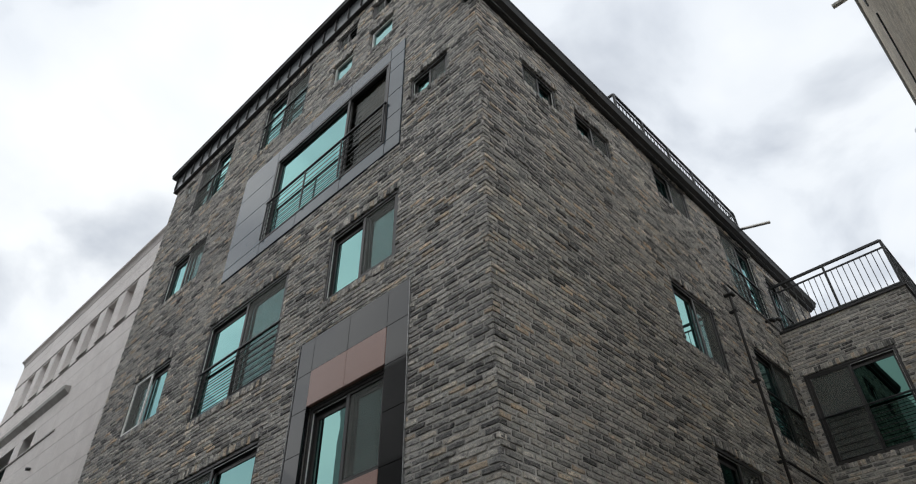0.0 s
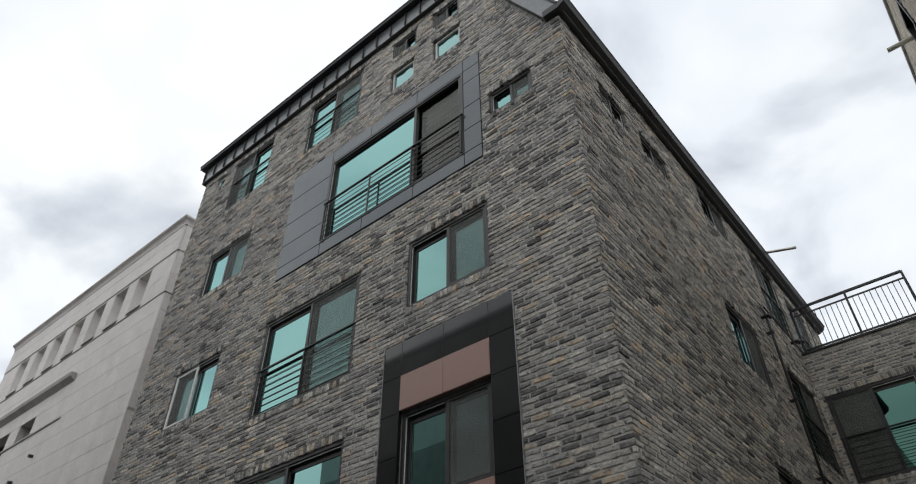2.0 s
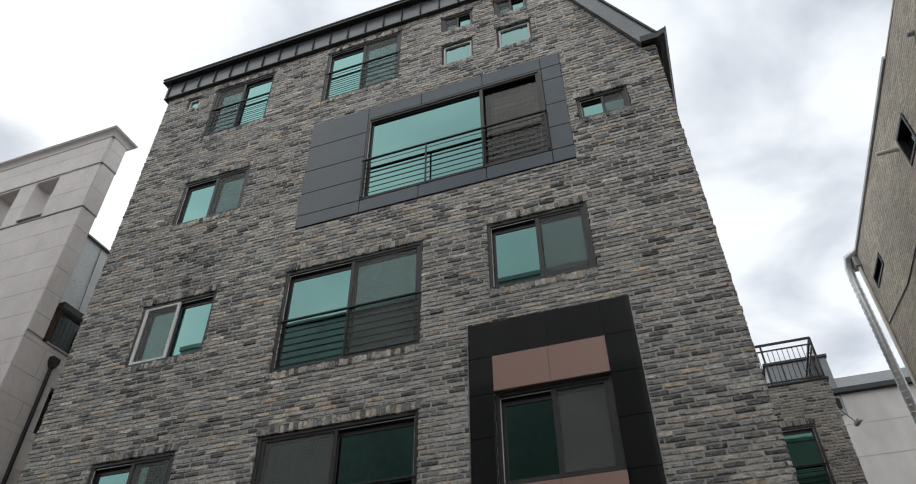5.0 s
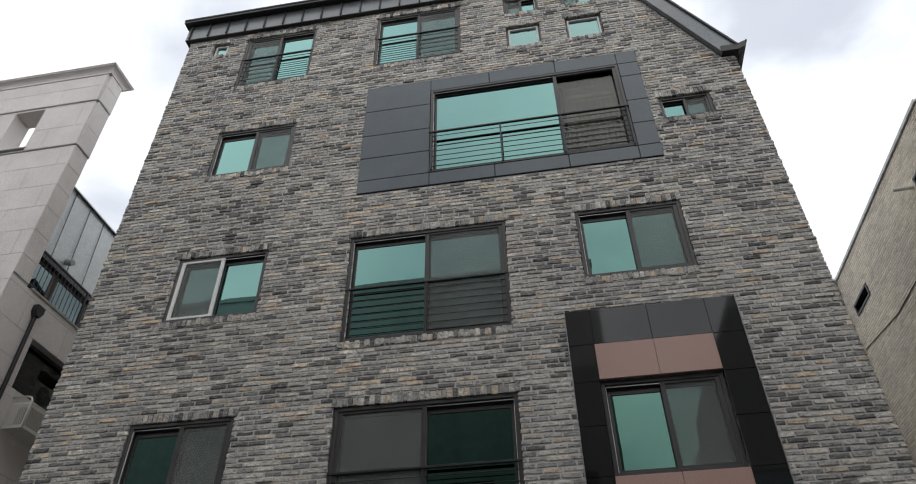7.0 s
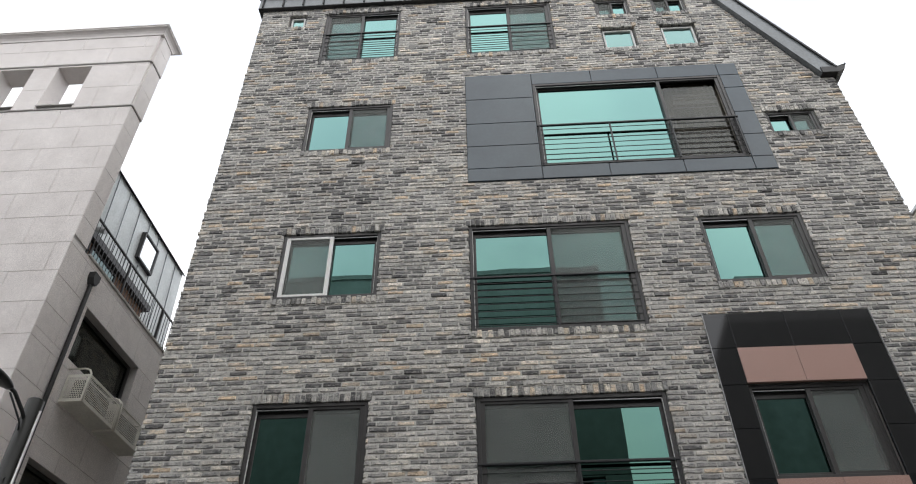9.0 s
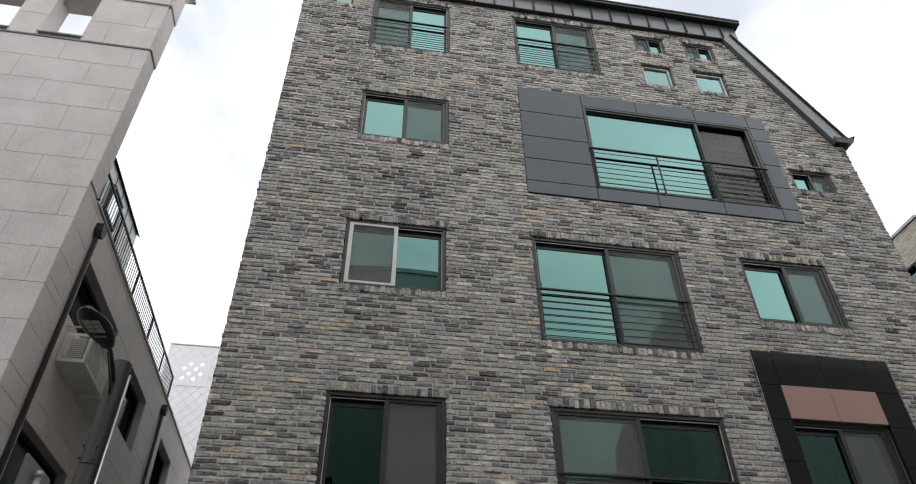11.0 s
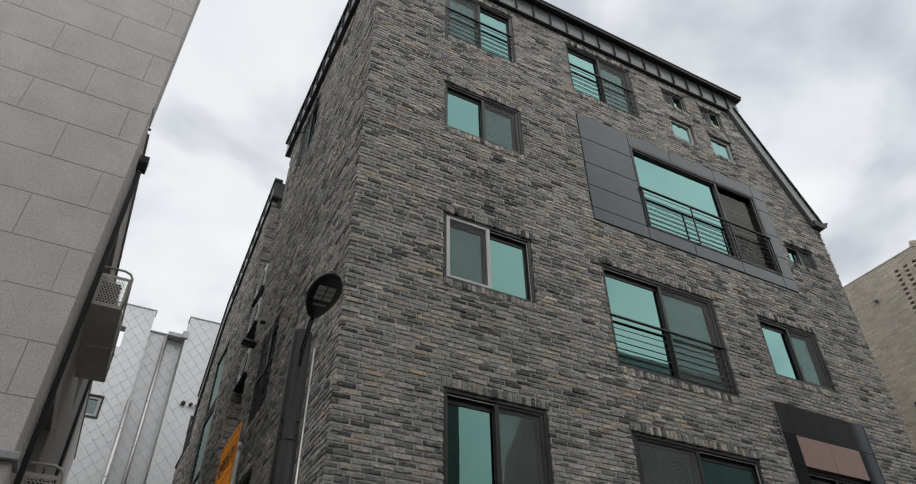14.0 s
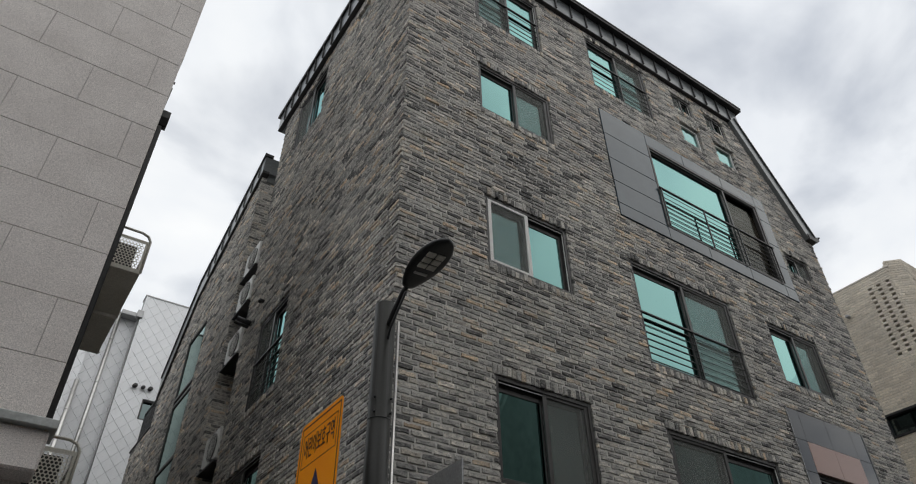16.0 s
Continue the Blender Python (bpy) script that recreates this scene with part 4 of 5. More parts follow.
# air conditioners in the niche
def outdoor_unit(at):
    """A condenser facing west on two brackets: case, fan grille with rings and spokes, hub."""
    ac = thing("air_conditioner", at, "weathered white air conditioner outdoor unit on wall brackets", "air conditioner", "units in the wall niche")
    m = pose(*at)
    def put(nm, bm, mat, parent, label="", smooth=False):
        bm.transform(m)
        return part(nm, bm, mat, parent, label, smooth)
    put("case", boxed(-0.02, 0.28, -0.39, 0.39, 0.05, 0.62, bevel=0.015), M_ACWHITE, ac)
    g = put("fan_grille", rodded((-0.03, -0.08, 0.33), (-0.018, -0.08, 0.33), 0.24, 28), M_BLACK, ac)
    for r in (0.07, 0.13, 0.19, 0.24):
        bm = bmesh.new()
        tube(bm, [(-0.042, -0.08 + r * math.cos(a), 0.33 + r * math.sin(a)) for a in (2 * math.pi * k / 24 for k in range(25))], 0.004, 5)
        put("ring", bm, M_ACWHITE, g)
    for k in range(8):
        a = math.pi * k / 8
        put("spoke", rodded((-0.046, -0.08 + 0.24 * math.cos(a), 0.33 + 0.24 * math.sin(a)), (-0.046, -0.08 - 0.24 * math.cos(a), 0.33 - 0.24 * math.sin(a)), 0.004, 5), M_ACWHITE, g)
    put("shelf", boxed(-0.05, 0.4, -0.42, 0.46, -0.03, 0.0, bevel=0.004), M_IRON, ac, "dark steel shelf")
    for y in (-0.28, 0.28):
        put("bracket", boxed(-0.06, 0.36, y - 0.02, y + 0.02, 0.0, 0.05), M_IRON, ac)
    return ac


for z in (10.18, 9.3, 8.12, 6.1):
    outdoor_unit((-14.3, 10.64, z))


# ---- pale stone building next door ----
stone_house = thing("stone_building", (-22.5, 10.0, 0), "light grey granite-clad building with a pierced parapet and moulded cornice", "building")
SX, SY = -17.07, 5.32
HOLE_X = [-18.34 - 1.305 * i for i in range(7)]
p_holes = [(x - 0.77, x, 12.92, 14.2) for x in HOLE_X]
low_holes = [(-24.2, -23.15, 10.385, 11.0), (-27.6, -24.9, 9.78, 11.0)]
ON_STONE = pose(0, SY, 0)
wall_s = part("front_wall", moved(backing(-28.3, SX - 0.012, 9.17, 15.2, p_holes + low_holes, [], 0.012, 0.44), ON_STONE), M_GROUT, stone_house, "granite front wall with square openings")
wall_s2 = part("front_wall", moved(backing(-28.3, SX - 0.012, 0, 9.17, [], [], 0.012, 0.3), ON_STONE), M_GROUT, stone_house)


def slabs(parent, m, u0, u1, rows, widths, blocked, seed, out=0.0, deep=0.02, gap=0.003, name="stone_slab", mat=None):
    """Cladding slabs in courses, half bond, cut round the openings."""
    for k, (a, b) in enumerate(zip(rows, rows[1:])):
        cz = (a + b) / 2
        xs = []
        x = u1 + widths - (0.27 if k % 2 else 0.27 + widths / 2)
        while x > u0 - widths:
            xs.append(min(max(x, u0), u1))
            x -= widths
        ends = sorted({u0, u1, *xs, *[v for q in blocked if q[2] < cz < q[3] for v in q[:2] if u0 < v < u1]})
        for p, q in zip(ends, ends[1:]):
            if q - p < 0.03 or any(h[0] < (p + q) / 2 < h[1] and h[2] < cz < h[3] for h in blocked):
                continue
            part(name, boxed(p + gap, q - gap, -out, deep, a + gap, b - gap, bevel=0.003, m=m), mat or M_GRANITE, parent)


slabs(wall_s2, ON_STONE, -28.3, SX, [3.0, 3.61, 4.225, 4.84, 5.46, 6.08, 6.7, 7.32, 7.94, 8.56, 9.17], 1.2, [], 1)
slabs(wall_s, ON_STONE, -28.3, SX, [9.17, 9.78, 10.385, 11.0, 11.6, 12.21, 12.78], 1.2, low_holes, 2)
slabs(wall_s, ON_STONE, -28.3, SX, [12.8, 13.44, 14.2, 14.245], 1.2, p_holes, 3, out=0.028)
slabs(wall_s, ON_STONE, -28.3, SX, [14.265, 14.8, 15.2], 1.43, [], 4, out=0.052)
# end of the parapet, each storey of it a little prouder than the one below
for a, b, o in ((9.34, 9.78, 0), (9.78, 10.385, 0), (10.385, 11.0, 0), (11.0, 11.6, 0), (11.6, 12.21, 0), (12.21, 12.78, 0), (12.8, 13.44, 0.028), (13.44, 14.245, 0.028), (14.265, 14.8, 0.052), (14.8, 15.2, 0.052)):
    part("end_slab", boxed(SX - 0.012, SX + 0.008 + o, SY + 0.01, SY + 0.44, a + 0.003, b - 0.003, bevel=0.003), M_GRANITE, wall_s)


def course(z0, z1, out, name, mat, x0=-28.3, x1=SX, back=0.45):
    bm = bmesh.new()
    box(bm, x0, x1 + out + 0.008, SY - out, SY + back, z0, z1, 0.004)
    return part(name, bm, mat, stone_house)


# thin darker courses that paint the shadow under each parapet step
course(12.78, 12.8, 0.022, "drip_joint", M_GRANITE_D)
course(14.245, 14.265, 0.046, "drip_joint", M_GRANITE_D)
course(15.2, 15.222, 0.07, "cornice_fillet", M_GRANITE)
prof = [(0.062, 15.222), (0.07, 15.27), (0.095, 15.32), (0.135, 15.355), (0.18, 15.37), (0.18, 15.4), (0.195, 15.4), (0.195, 15.43)]
bm = prism(bmesh.new(), [(SY - o, z) for o, z in prof] + [(SY + 0.44 + o, z) for o, z in prof[::-1]], "x", -28.3, SX)
part("cornice", bm, M_GRANITE, stone_house, "moulded granite cornice")
# the moulding turned round the end of the parapet, as stacked tapering blocks
bm = bmesh.new()
loops = [[bm.verts.new(p) for p in ((SX, SY - o, z), (SX + o, SY - o, z), (SX + o, SY + 0.44 + o, z), (SX, SY + 0.44 + o, z))] for o, z in prof]
for q, w in zip(loops, loops[1:]):
    for k in range(4):
        bm.faces.new((q[k], q[(k + 1) % 4], w[(k + 1) % 4], w[k]))
bm.faces.new(loops[0][::-1]); bm.faces.new(loops[-1])
bmesh.ops.recalc_face_normals(bm, faces=bm.faces[:])
part("cornice_return", bm, M_GRANITE, stone_house)
for x in HOLE_X:
    part("sill", boxed(x - 0.8, x + 0.03, SY - 0.045, SY + 0.46, 12.885, 12.922, bevel=0.004), M_GRANITE_D, stone_house)
    part("opening_lining", moved(ring(bmesh.new(), x - 0.776, x + 0.006, 12.92, 14.206, 0.012, -0.026, 0.44, bevel=0), ON_STONE), M_GRANITE, stone_house)
bm = prism(bmesh.new(), [(SY, 11.5), (SY - 0.1, 11.58), (SY - 0.16, 11.62), (SY - 0.18, 11.74), (SY, 11.76)], "x", -28.3, -21.2)
part("hood_mould", bm, M_GRANITE_D, stone_house)
part("string_course", boxed(-28.3, -21.15, SY - 0.04, SY, 10.3, 10.35), M_GRANITE_D, stone_house)
for u0, u1, z0, z1 in low_holes:
    w = part("window", moved(ring(bmesh.new(), u0, u1, z0, z1, 0.06, 0.3, 0.38), ON_STONE), M_FRAME, stone_house, "dark window in the granite wall")
    part("pane", boxed(u0, u1, 0.34, 0.35, z0, z1, m=ON_STONE), M_GLASS_D, w)
for x, z in ((-22.1, 9.45), (-22.9, 8.9)):
    part("vent_cowl", moved(rod(bmesh.new(), (0, 0, 0), (0, -0.12, -0.02), 0.05, 10), pose(x, SY, z)), M_IRON, stone_house)
# projecting band low on the front
part("sign_band", boxed(-28.3, SX + 0.06, SY - 0.32, SY, 3.75, 4.09, bevel=0.02), M_GRANITE, stone_house, "projecting stone band over the ground floor")
part("band_cap", boxed(-28.3, SX + 0.1, SY - 0.38, SY, 4.09, 4.17, bevel=0.008), M_ZINC_L, stone_house, "metal flashing on the stone band")

# its side wall with window recesses
ON_SSIDE = pose(SX, 0, 0, 0, 0, 90)
s_holes = [(6.39, 8.6, 7.48, 8.5), (6.4, 8.6, 4.4, 5.75), (9.9, 11.6, 7.3, 8.5), (9.9, 11.6, 4.4, 5.75), (13.6, 15.2, 7.3, 8.5)]
wall_v = part("side_wall", moved(backing(SY + 0.3, 20.0, 0, 9.28, s_holes, [], 0.012, 0.35), ON_SSIDE), M_GROUT, stone_house, "granite side wall with window recesses")
slabs(wall_v, ON_SSIDE, SY + 0.02, 20.0, [3.61, 4.4, 4.84, 5.46, 5.75, 6.08, 6.7, 7.32, 7.48, 7.94, 8.5, 9.17, 9.28], 1.2, s_holes, 6)
for u0, u1, z0, z1 in s_holes:
    w = part("window", moved(ring(bmesh.new(), u0, u1, z0, z1, 0.05, 0.16, 0.26), ON_SSIDE), M_FRAME, stone_house, "dark recessed window")
    part("pane", boxed(u0 + 0.05, u1 - 0.05, 0.2, 0.21, z0 + 0.05, z1 - 0.05, m=ON_SSIDE), M_GLASS_K, w)
part("side_coping", boxed(SX - 0.35, SX + 0.03, SY + 0.55, 20.0, 9.28, 9.33, bevel=0.006), M_GRANITE_D, stone_house)
part("terrace_floor", boxed(-18.75, SX - 0.35, SY + 0.5, 20.0, 9.0, 9.15), M_GROUT, stone_house)
# solid block added inside, closes the window recesses off from behind
part("inner_wall", boxed(-28.2, -17.5, SY + 0.9, 19.8, 0, 9.0), M_PLASTER, stone_house)
# zinc attic set back behind the terrace
ATTIC = pose(0.82, 0.344, 0.0) @ Matrix.Scale(1.1, 4)
attic = part("attic_wall", moved(prism(bmesh.new(), [(-17.75, 8.32), (-17.85, 12.45), (-18.6, 13.0), (-22.0, 13.0), (-22.0, 8.32)], "y", 5.92, 10.9), ATTIC), M_ZINC_L, stone_house, "grey zinc attic wall with upright seams")
part("attic_cap", moved(prism(bmesh.new(), [(-17.78, 12.42), (-17.84, 12.52), (-18.6, 13.08), (-18.6, 13.0)], "y", 5.86, 10.98), ATTIC), M_ZINC_DARK, attic)
for i in range(9):
    y = 6.0 + 0.55 * i
    part("seam", moved(bar(bmesh.new(), (-17.745, y, 10.1), (-17.835, y, 12.44), 0.01, 0.02), ATTIC), M_ZINC, attic)
part("timber_base", boxed(-17.75, -17.55, 5.95, 9.1, 8.33, 10.12, m=ATTIC), M_WOOD, attic, "brown timber boards at the attic foot")
for y0, y1 in ((5.98, 6.62), (6.7, 7.75)):
    w = part("attic_window", moved(ring(bmesh.new(), y0, y1, 9.2, 10.08, 0.05, -0.04, 0.03), ATTIC @ pose(-17.55, 0, 0, 0, 0, 90)), M_IRON, attic, "dark framed window under the zinc wall")
    part("pane", moved(boxed(y0 + 0.05, y1 - 0.05, -0.02, -0.012, 9.25, 10.03), ATTIC @ pose(-17.55, 0, 0, 0, 0, 90)), M_GLASS_D, w)
part("attic_sill", boxed(-17.75, -17.43, 5.9, 9.2, 10.12, 10.27, m=ATTIC), M_ZINC_DARK, attic)
w = part("attic_window", moved(ring(bmesh.new(), 8.57, 9.33, 11.25, 12.0, 0.05, -0.06, 0.05), ATTIC @ pose(-17.79, 0, 0, 0, 0, 90)), M_IRON, attic)
part("pane", moved(boxed(8.62, 9.28, -0.03, -0.02, 11.3, 11.95), ATTIC @ pose(-17.79, 0, 0, 0, 0, 90)), M_GLASS_B, w)
part("wall_lamp", rodded((-17.78, 7.0, 10.75), (-17.6, 7.0, 10.7), 0.07, 12, ATTIC), M_ALU, attic)
TX = SX - 0.22
rail_s = part("terrace_rail", bar(bmesh.new(), (TX, 5.8, 10.34), (TX, 14.0, 10.34), 0.04, 0.03), M_IRON, stone_house, "thin black terrace railing")
part("rail_bar", bar(bmesh.new(), (TX, 5.8, 9.42), (TX, 14.0, 9.42), 0.03, 0.02), M_IRON, rail_s)
for i in range(69):
    y = 5.82 + 0.12 * i
    part("baluster", rodded((TX, y, 9.34), (TX, y, 10.33), 0.008, 6), M_IRON, rail_s)
for y in (5.8, 7.5, 9.25, 11.0, 12.6, 14.0):
    part("post", boxed(TX - 0.02, TX + 0.02, y - 0.02, y + 0.02, 9.33, 10.33), M_IRON, rail_s)
    part("post_bracket", boxed(TX + 0.02, SX + 0.03, y - 0.015, y + 0.015, 9.335, 9.36), M_IRON, rail_s)
# hoppers and downpipes
for y0, z0 in ((6.16, 8.98), (12.95, 8.95)):
    bm = prism(bmesh.new(), [(y0 - 0.1, z0 + 0.08), (y0 + 0.1, z0 + 0.08), (y0 + 0.1, z0 - 0.04), (y0 + 0.045, z0 - 0.15), (y0 - 0.045, z0 - 0.15), (y0 - 0.1, z0 - 0.04)], "x", SX + 0.01, SX + 0.13)
    h = part("rain_hopper", bm, M_IRON, stone_house, "black rainwater hopper and pipe")
    part("downpipe", boxed(SX + 0.02, SX + 0.085, y0 - 0.036, y0 + 0.036, 2.5, z0 - 0.15, bevel=0.012), M_IRON, h)


# caged air conditioners on the stone side wall
def perforated(bm, u0, u1, z0, z1, pitch, hole, place):
    """A sheet with staggered round holes: hexagonal cells, each a ring of twelve faces, inside a plain border."""
    side = pitch / math.sqrt(3)
    nz = int((z1 - z0 - side * 0.5) / (1.5 * side))
    nu = int((u1 - u0) / pitch - 0.5)
    for j in range(nz):
        cz = z0 + side + 1.5 * side * j
        for i in range(nu):
            cu = u0 + pitch * (0.5 + i + (0.5 if j % 2 else 0.0))
            hexa = [(cu + side * math.sin(math.pi * k / 3), cz + side * math.cos(math.pi * k / 3)) for k in range(6)]
            outer, inner = [], []
            for k in range(6):
                p, q = hexa[k], hexa[(k + 1) % 6]
                outer += [bm.verts.new(place(*p)), bm.verts.new(place((p[0] + q[0]) / 2, (p[1] + q[1]) / 2))]
            for k in range(12):
                a = math.pi * k / 6
                inner.append(bm.verts.new(place(cu + hole * math.sin(a), cz + hole * math.cos(a))))
            for k in range(12):
                bm.faces.new((outer[k], outer[(k + 1) % 12], inner[(k + 1) % 12], inner[k]))
    w = pitch * 0.62
    for a, b, c, d in ((u0 - w / 2, u0 + w, z0 - w, z1 + w), (u1 - w, u1 + w / 2, z0 - w, z1 + w), (u0 + w, u1 - w, z0 - w, z0 + w * 0.4), (u0 + w, u1 - w, z1 - w, z1 + w)):
        v = [bm.verts.new(place(*q)) for q in ((a, c), (b, c), (b, d), (a, d))]
        bm.faces.new(v)
    return bm


def caged_unit(at, length, with_top=True):
    """A cream perforated basket with a rounded top rail, holding a condenser, fixed to a wall that faces east."""
    ac = thing("caged_air_conditioner", at, "cream perforated metal cage holding an air conditioner, fixed to the wall", "air conditioner", "caged units on the granite wall")
    m = pose(*at)
    def put(nm, bm, mat, parent, label="", smooth=False):
        bm.transform(m)
        return part(nm, bm, mat, parent, label, smooth)
    d, h = 0.42, 0.5
    put("tray", boxed(0.0, d, 0, length, 0, 0.03, bevel=0.006), M_CREAM, ac)
    put("end_panel", perforated(bmesh.new(), 0.03, d - 0.02, 0.05, h - 0.03, 0.04, 0.0148, lambda u, z: (u, 0.0, z)), M_CREAM, ac, "perforated cream sheet")
    put("end_panel", perforated(bmesh.new(), 0.03, d - 0.02, 0.05, h - 0.03, 0.04, 0.0148, lambda u, z: (u, length, z)), M_CREAM, ac)
    put("front_panel", perforated(bmesh.new(), 0.02, length - 0.02, 0.05, h - 0.03, 0.04, 0.0148, lambda u, z: (d, u, z)), M_CREAM, ac)
    for y in (0.0, length):
        bm = tube(bmesh.new(), [(0.0, y, h + 0.1), (d - 0.12, y, h + 0.1), (d - 0.04, y, h + 0.07), (d, y, h), (d, y, 0.02)], 0.016, 8)
        put("hoop", bm, M_CREAM, ac, "", True)
    put("top_rail", tube(bmesh.new(), [(d, 0, h - 0.02), (d, length, h - 0.02)], 0.012, 8), M_CREAM, ac, "", True)
    put("condenser", boxed(0.07, 0.31, 0.14, length - 0.14, 0.04, 0.47, bevel=0.012), M_FRAME, ac)
    return ac


for y, z in ((6.5, 6.72), (7.7, 6.72), (6.5, 4.0)):
    caged_unit((SX + 0.02, y, z), 1.12)

# ---- white shingled building at the end of the gap ----
white_house = thing("white_building", (-16.5, 24.0, 0), "tall white building clad in diamond-shaped metal shingles", "building")
WY = 22.0


def shingled(name, x0, x1, z0, z1, y, holes):
    """A wall under diamond shingles; each shingle laps with its lower point proud."""
    w = part(name, moved(backing(x0, x1, 0, z1, holes, [], 0.012, 0.4, 0.0), pose(0, y, 0)), M_JOINT_T, white_house, "white diamond-shingled wall")
    du, dz = 0.205, 0.234
    me = bpy.data.meshes.new("shingle")
    g = 0.004
    v = [(0, -0.004, dz - g), (-du + g, -0.004, 0), (0, -0.014, -dz + g), (du - g, -0.004, 0), (0, 0.01, dz - g), (-du + g, 0.01, 0), (0, 0.01, -dz + g), (du - g, 0.01, 0)]
    me.from_pydata(v, [], [(0, 1, 2, 3), (0, 4, 5, 1), (1, 5, 6, 2), (2, 6, 7, 3), (3, 7, 4, 0)])
    me.materials.append(M_WHITE_T)
    n, bm = 0, bmesh.new()
    j = 0
    z = z1
    while z > z0:
        x = x0 + (du if j % 2 else 0)
        while x < x1 + du:
            inside = x0 + du - 0.01 <= x <= x1 - du + 0.01 and z <= z1 - dz + 0.01
            clear = not any(h[0] - du < x < h[1] + du and h[2] - dz < z < h[3] + dz for h in holes)
            if inside and clear:
                hang("shingle", me, w, m=pose(x, y, z))
                n += 1
            else:
                edge = [((x0, 0, 0), (-1, 0, 0)), ((x1, 0, 0), (1, 0, 0)), ((0, 0, z1), (0, 0, 1))]
                sets = [edge]
                for h in holes:
                    if h[0] - du < x < h[1] + du and h[2] - dz < z < h[3] + dz:
                        mid = [((h[0], 0, 0), (-1, 0, 0)), ((h[1], 0, 0), (1, 0, 0))]
                        sets = [edge + [((h[0], 0, 0), (1, 0, 0))], edge + [((h[1], 0, 0), (-1, 0, 0))],
                                edge + mid + [((0, 0, h[3]), (0, 0, -1))], edge + mid + [((0, 0, h[2]), (0, 0, 1))]]
                for cuts in sets:
                    b2 = bmesh.new()
                    b2.from_mesh(me)
                    b2.transform(pose(x, y, z))
                    for co, no in cuts:
                        bmesh.ops.bisect_plane(b2, geom=b2.verts[:] + b2.edges[:] + b2.faces[:], plane_co=co, plane_no=no, clear_outer=True)
                    tmp = bpy.data.meshes.new("cut")
                    b2.to_mesh(tmp)
                    b2.free()
                    bm.from_mesh(tmp)
                    bpy.data.meshes.remove(tmp)
            x += 2 * du
        z -= dz
        j += 1
    tagged(part("cut_shingles", bm, M_WHITE_T, w), kind="stuff")
    return w


SCREEN = (-19.4, -18.1, 14.02, 15.3)
shingled("wall", -19.83, -16.12, 7.9, 15.78, WY, [(-17.7, -16.93, 14.05, 14.88), (-17.7, -16.87, 11.36, 12.17), SCREEN])
shingled("wall", -16.12, -14.89, 7.9, 15.1, WY + 0.37, [])
shingled("wall", -14.89, -11.2, 8.4, 15.8, WY - 0.1, [(-14.04, -13.35, 11.32, 12.03)])
part("coping", boxed(-19.83, -16.09, WY - 0.03, WY + 0.45, 15.78, 15.83, bevel=0.006), M_ALU, white_house)
part("coping", boxed(-16.12, -14.89, WY + 0.3, WY + 0.8, 15.1, 15.15, bevel=0.006), M_ALU, white_house)
part("coping", boxed(-14.92, -11.2, WY - 0.13, WY + 0.4, 15.8, 15.85, bevel=0.006), M_ALU, white_house)
# parapet screen pierced by small diamonds
bm = bmesh.new()
cu_, cz_, hd = 0.2167, 0.2133, 0.1
for i in range(6):
    for j in range(6):
        x, z = SCREEN[0] + cu_ * (i + 0.5), SCREEN[2] + cz_ * (j + 0.5)
        box_ = [(x - cu_ / 2, z - cz_ / 2), (x + cu_ / 2, z - cz_ / 2), (x + cu_ / 2, z + cz_ / 2), (x - cu_ / 2, z + cz_ / 2)]
        o = [bm.verts.new((p, WY - 0.002, q)) for p, q in box_]
        if (i + j) % 2 or j in (0, 5) or i in (0, 5):
            bm.faces.new(o)
            continue
        h = [bm.verts.new((x + hd * a, WY - 0.002, z + hd * b)) for a, b in ((0, -1), (1, 0), (0, 1), (-1, 0))]
        for k in range(4):
            bm.faces.new((o[k], o[(k + 1) % 4], h[k]))
            bm.faces.new((o[(k + 1) % 4], h[(k + 1) % 4], h[k]))
bm.normal_update()
bmesh.ops.solidify(bm, geom=bm.faces[:], thickness=-0.02)
screen = part("parapet_screen", bm, M_WHITE_T, white_house, "white panel pierced by small diamonds")
part("screen_edge", moved(ring(bmesh.new(), SCREEN[0], SCREEN[1], SCREEN[2], SCREEN[3], 0.02, -0.012, 0.03, bevel=0), pose(0, WY, 0)), M_JOINT_T, screen)
win = part("window", moved(ring(bmesh.new(), -17.64, -16.93, 11.42, 12.11, 0.09, 0.02, 0.12), pose(0, WY, 0)), M_ALU, white_house, "small window in a black reveal in the white wall")
part("pane", boxed(-17.56, -17.01, 0.07, 0.08, 11.5, 12.03, m=pose(0, WY, 0)), M_GLASS_D, win)
part("lining", moved(ring(bmesh.new(), -17.7, -16.87, 11.36, 12.17, 0.06, -0.03, 0.14, bevel=0), pose(0, WY, 0)), M_IRON, win)
win = part("window", moved(ring(bmesh.new(), -14.04, -13.35, 11.32, 12.03, 0.06, 0.05, 0.2), pose(0, WY - 0.1, 0)), M_FRAME, white_house, "small recessed window in the white wall")
part("pane", boxed(-13.98, -13.41, 0.15, 0.16, 11.38, 11.97, m=pose(0, WY - 0.1, 0)), M_GLASS_D, win)
# block added inside the shell to back its small windows
part("inner_wall", boxed(-19.5, -11.6, WY + 0.9, 27, 0, 13.9), M_PLASTER, white_house)
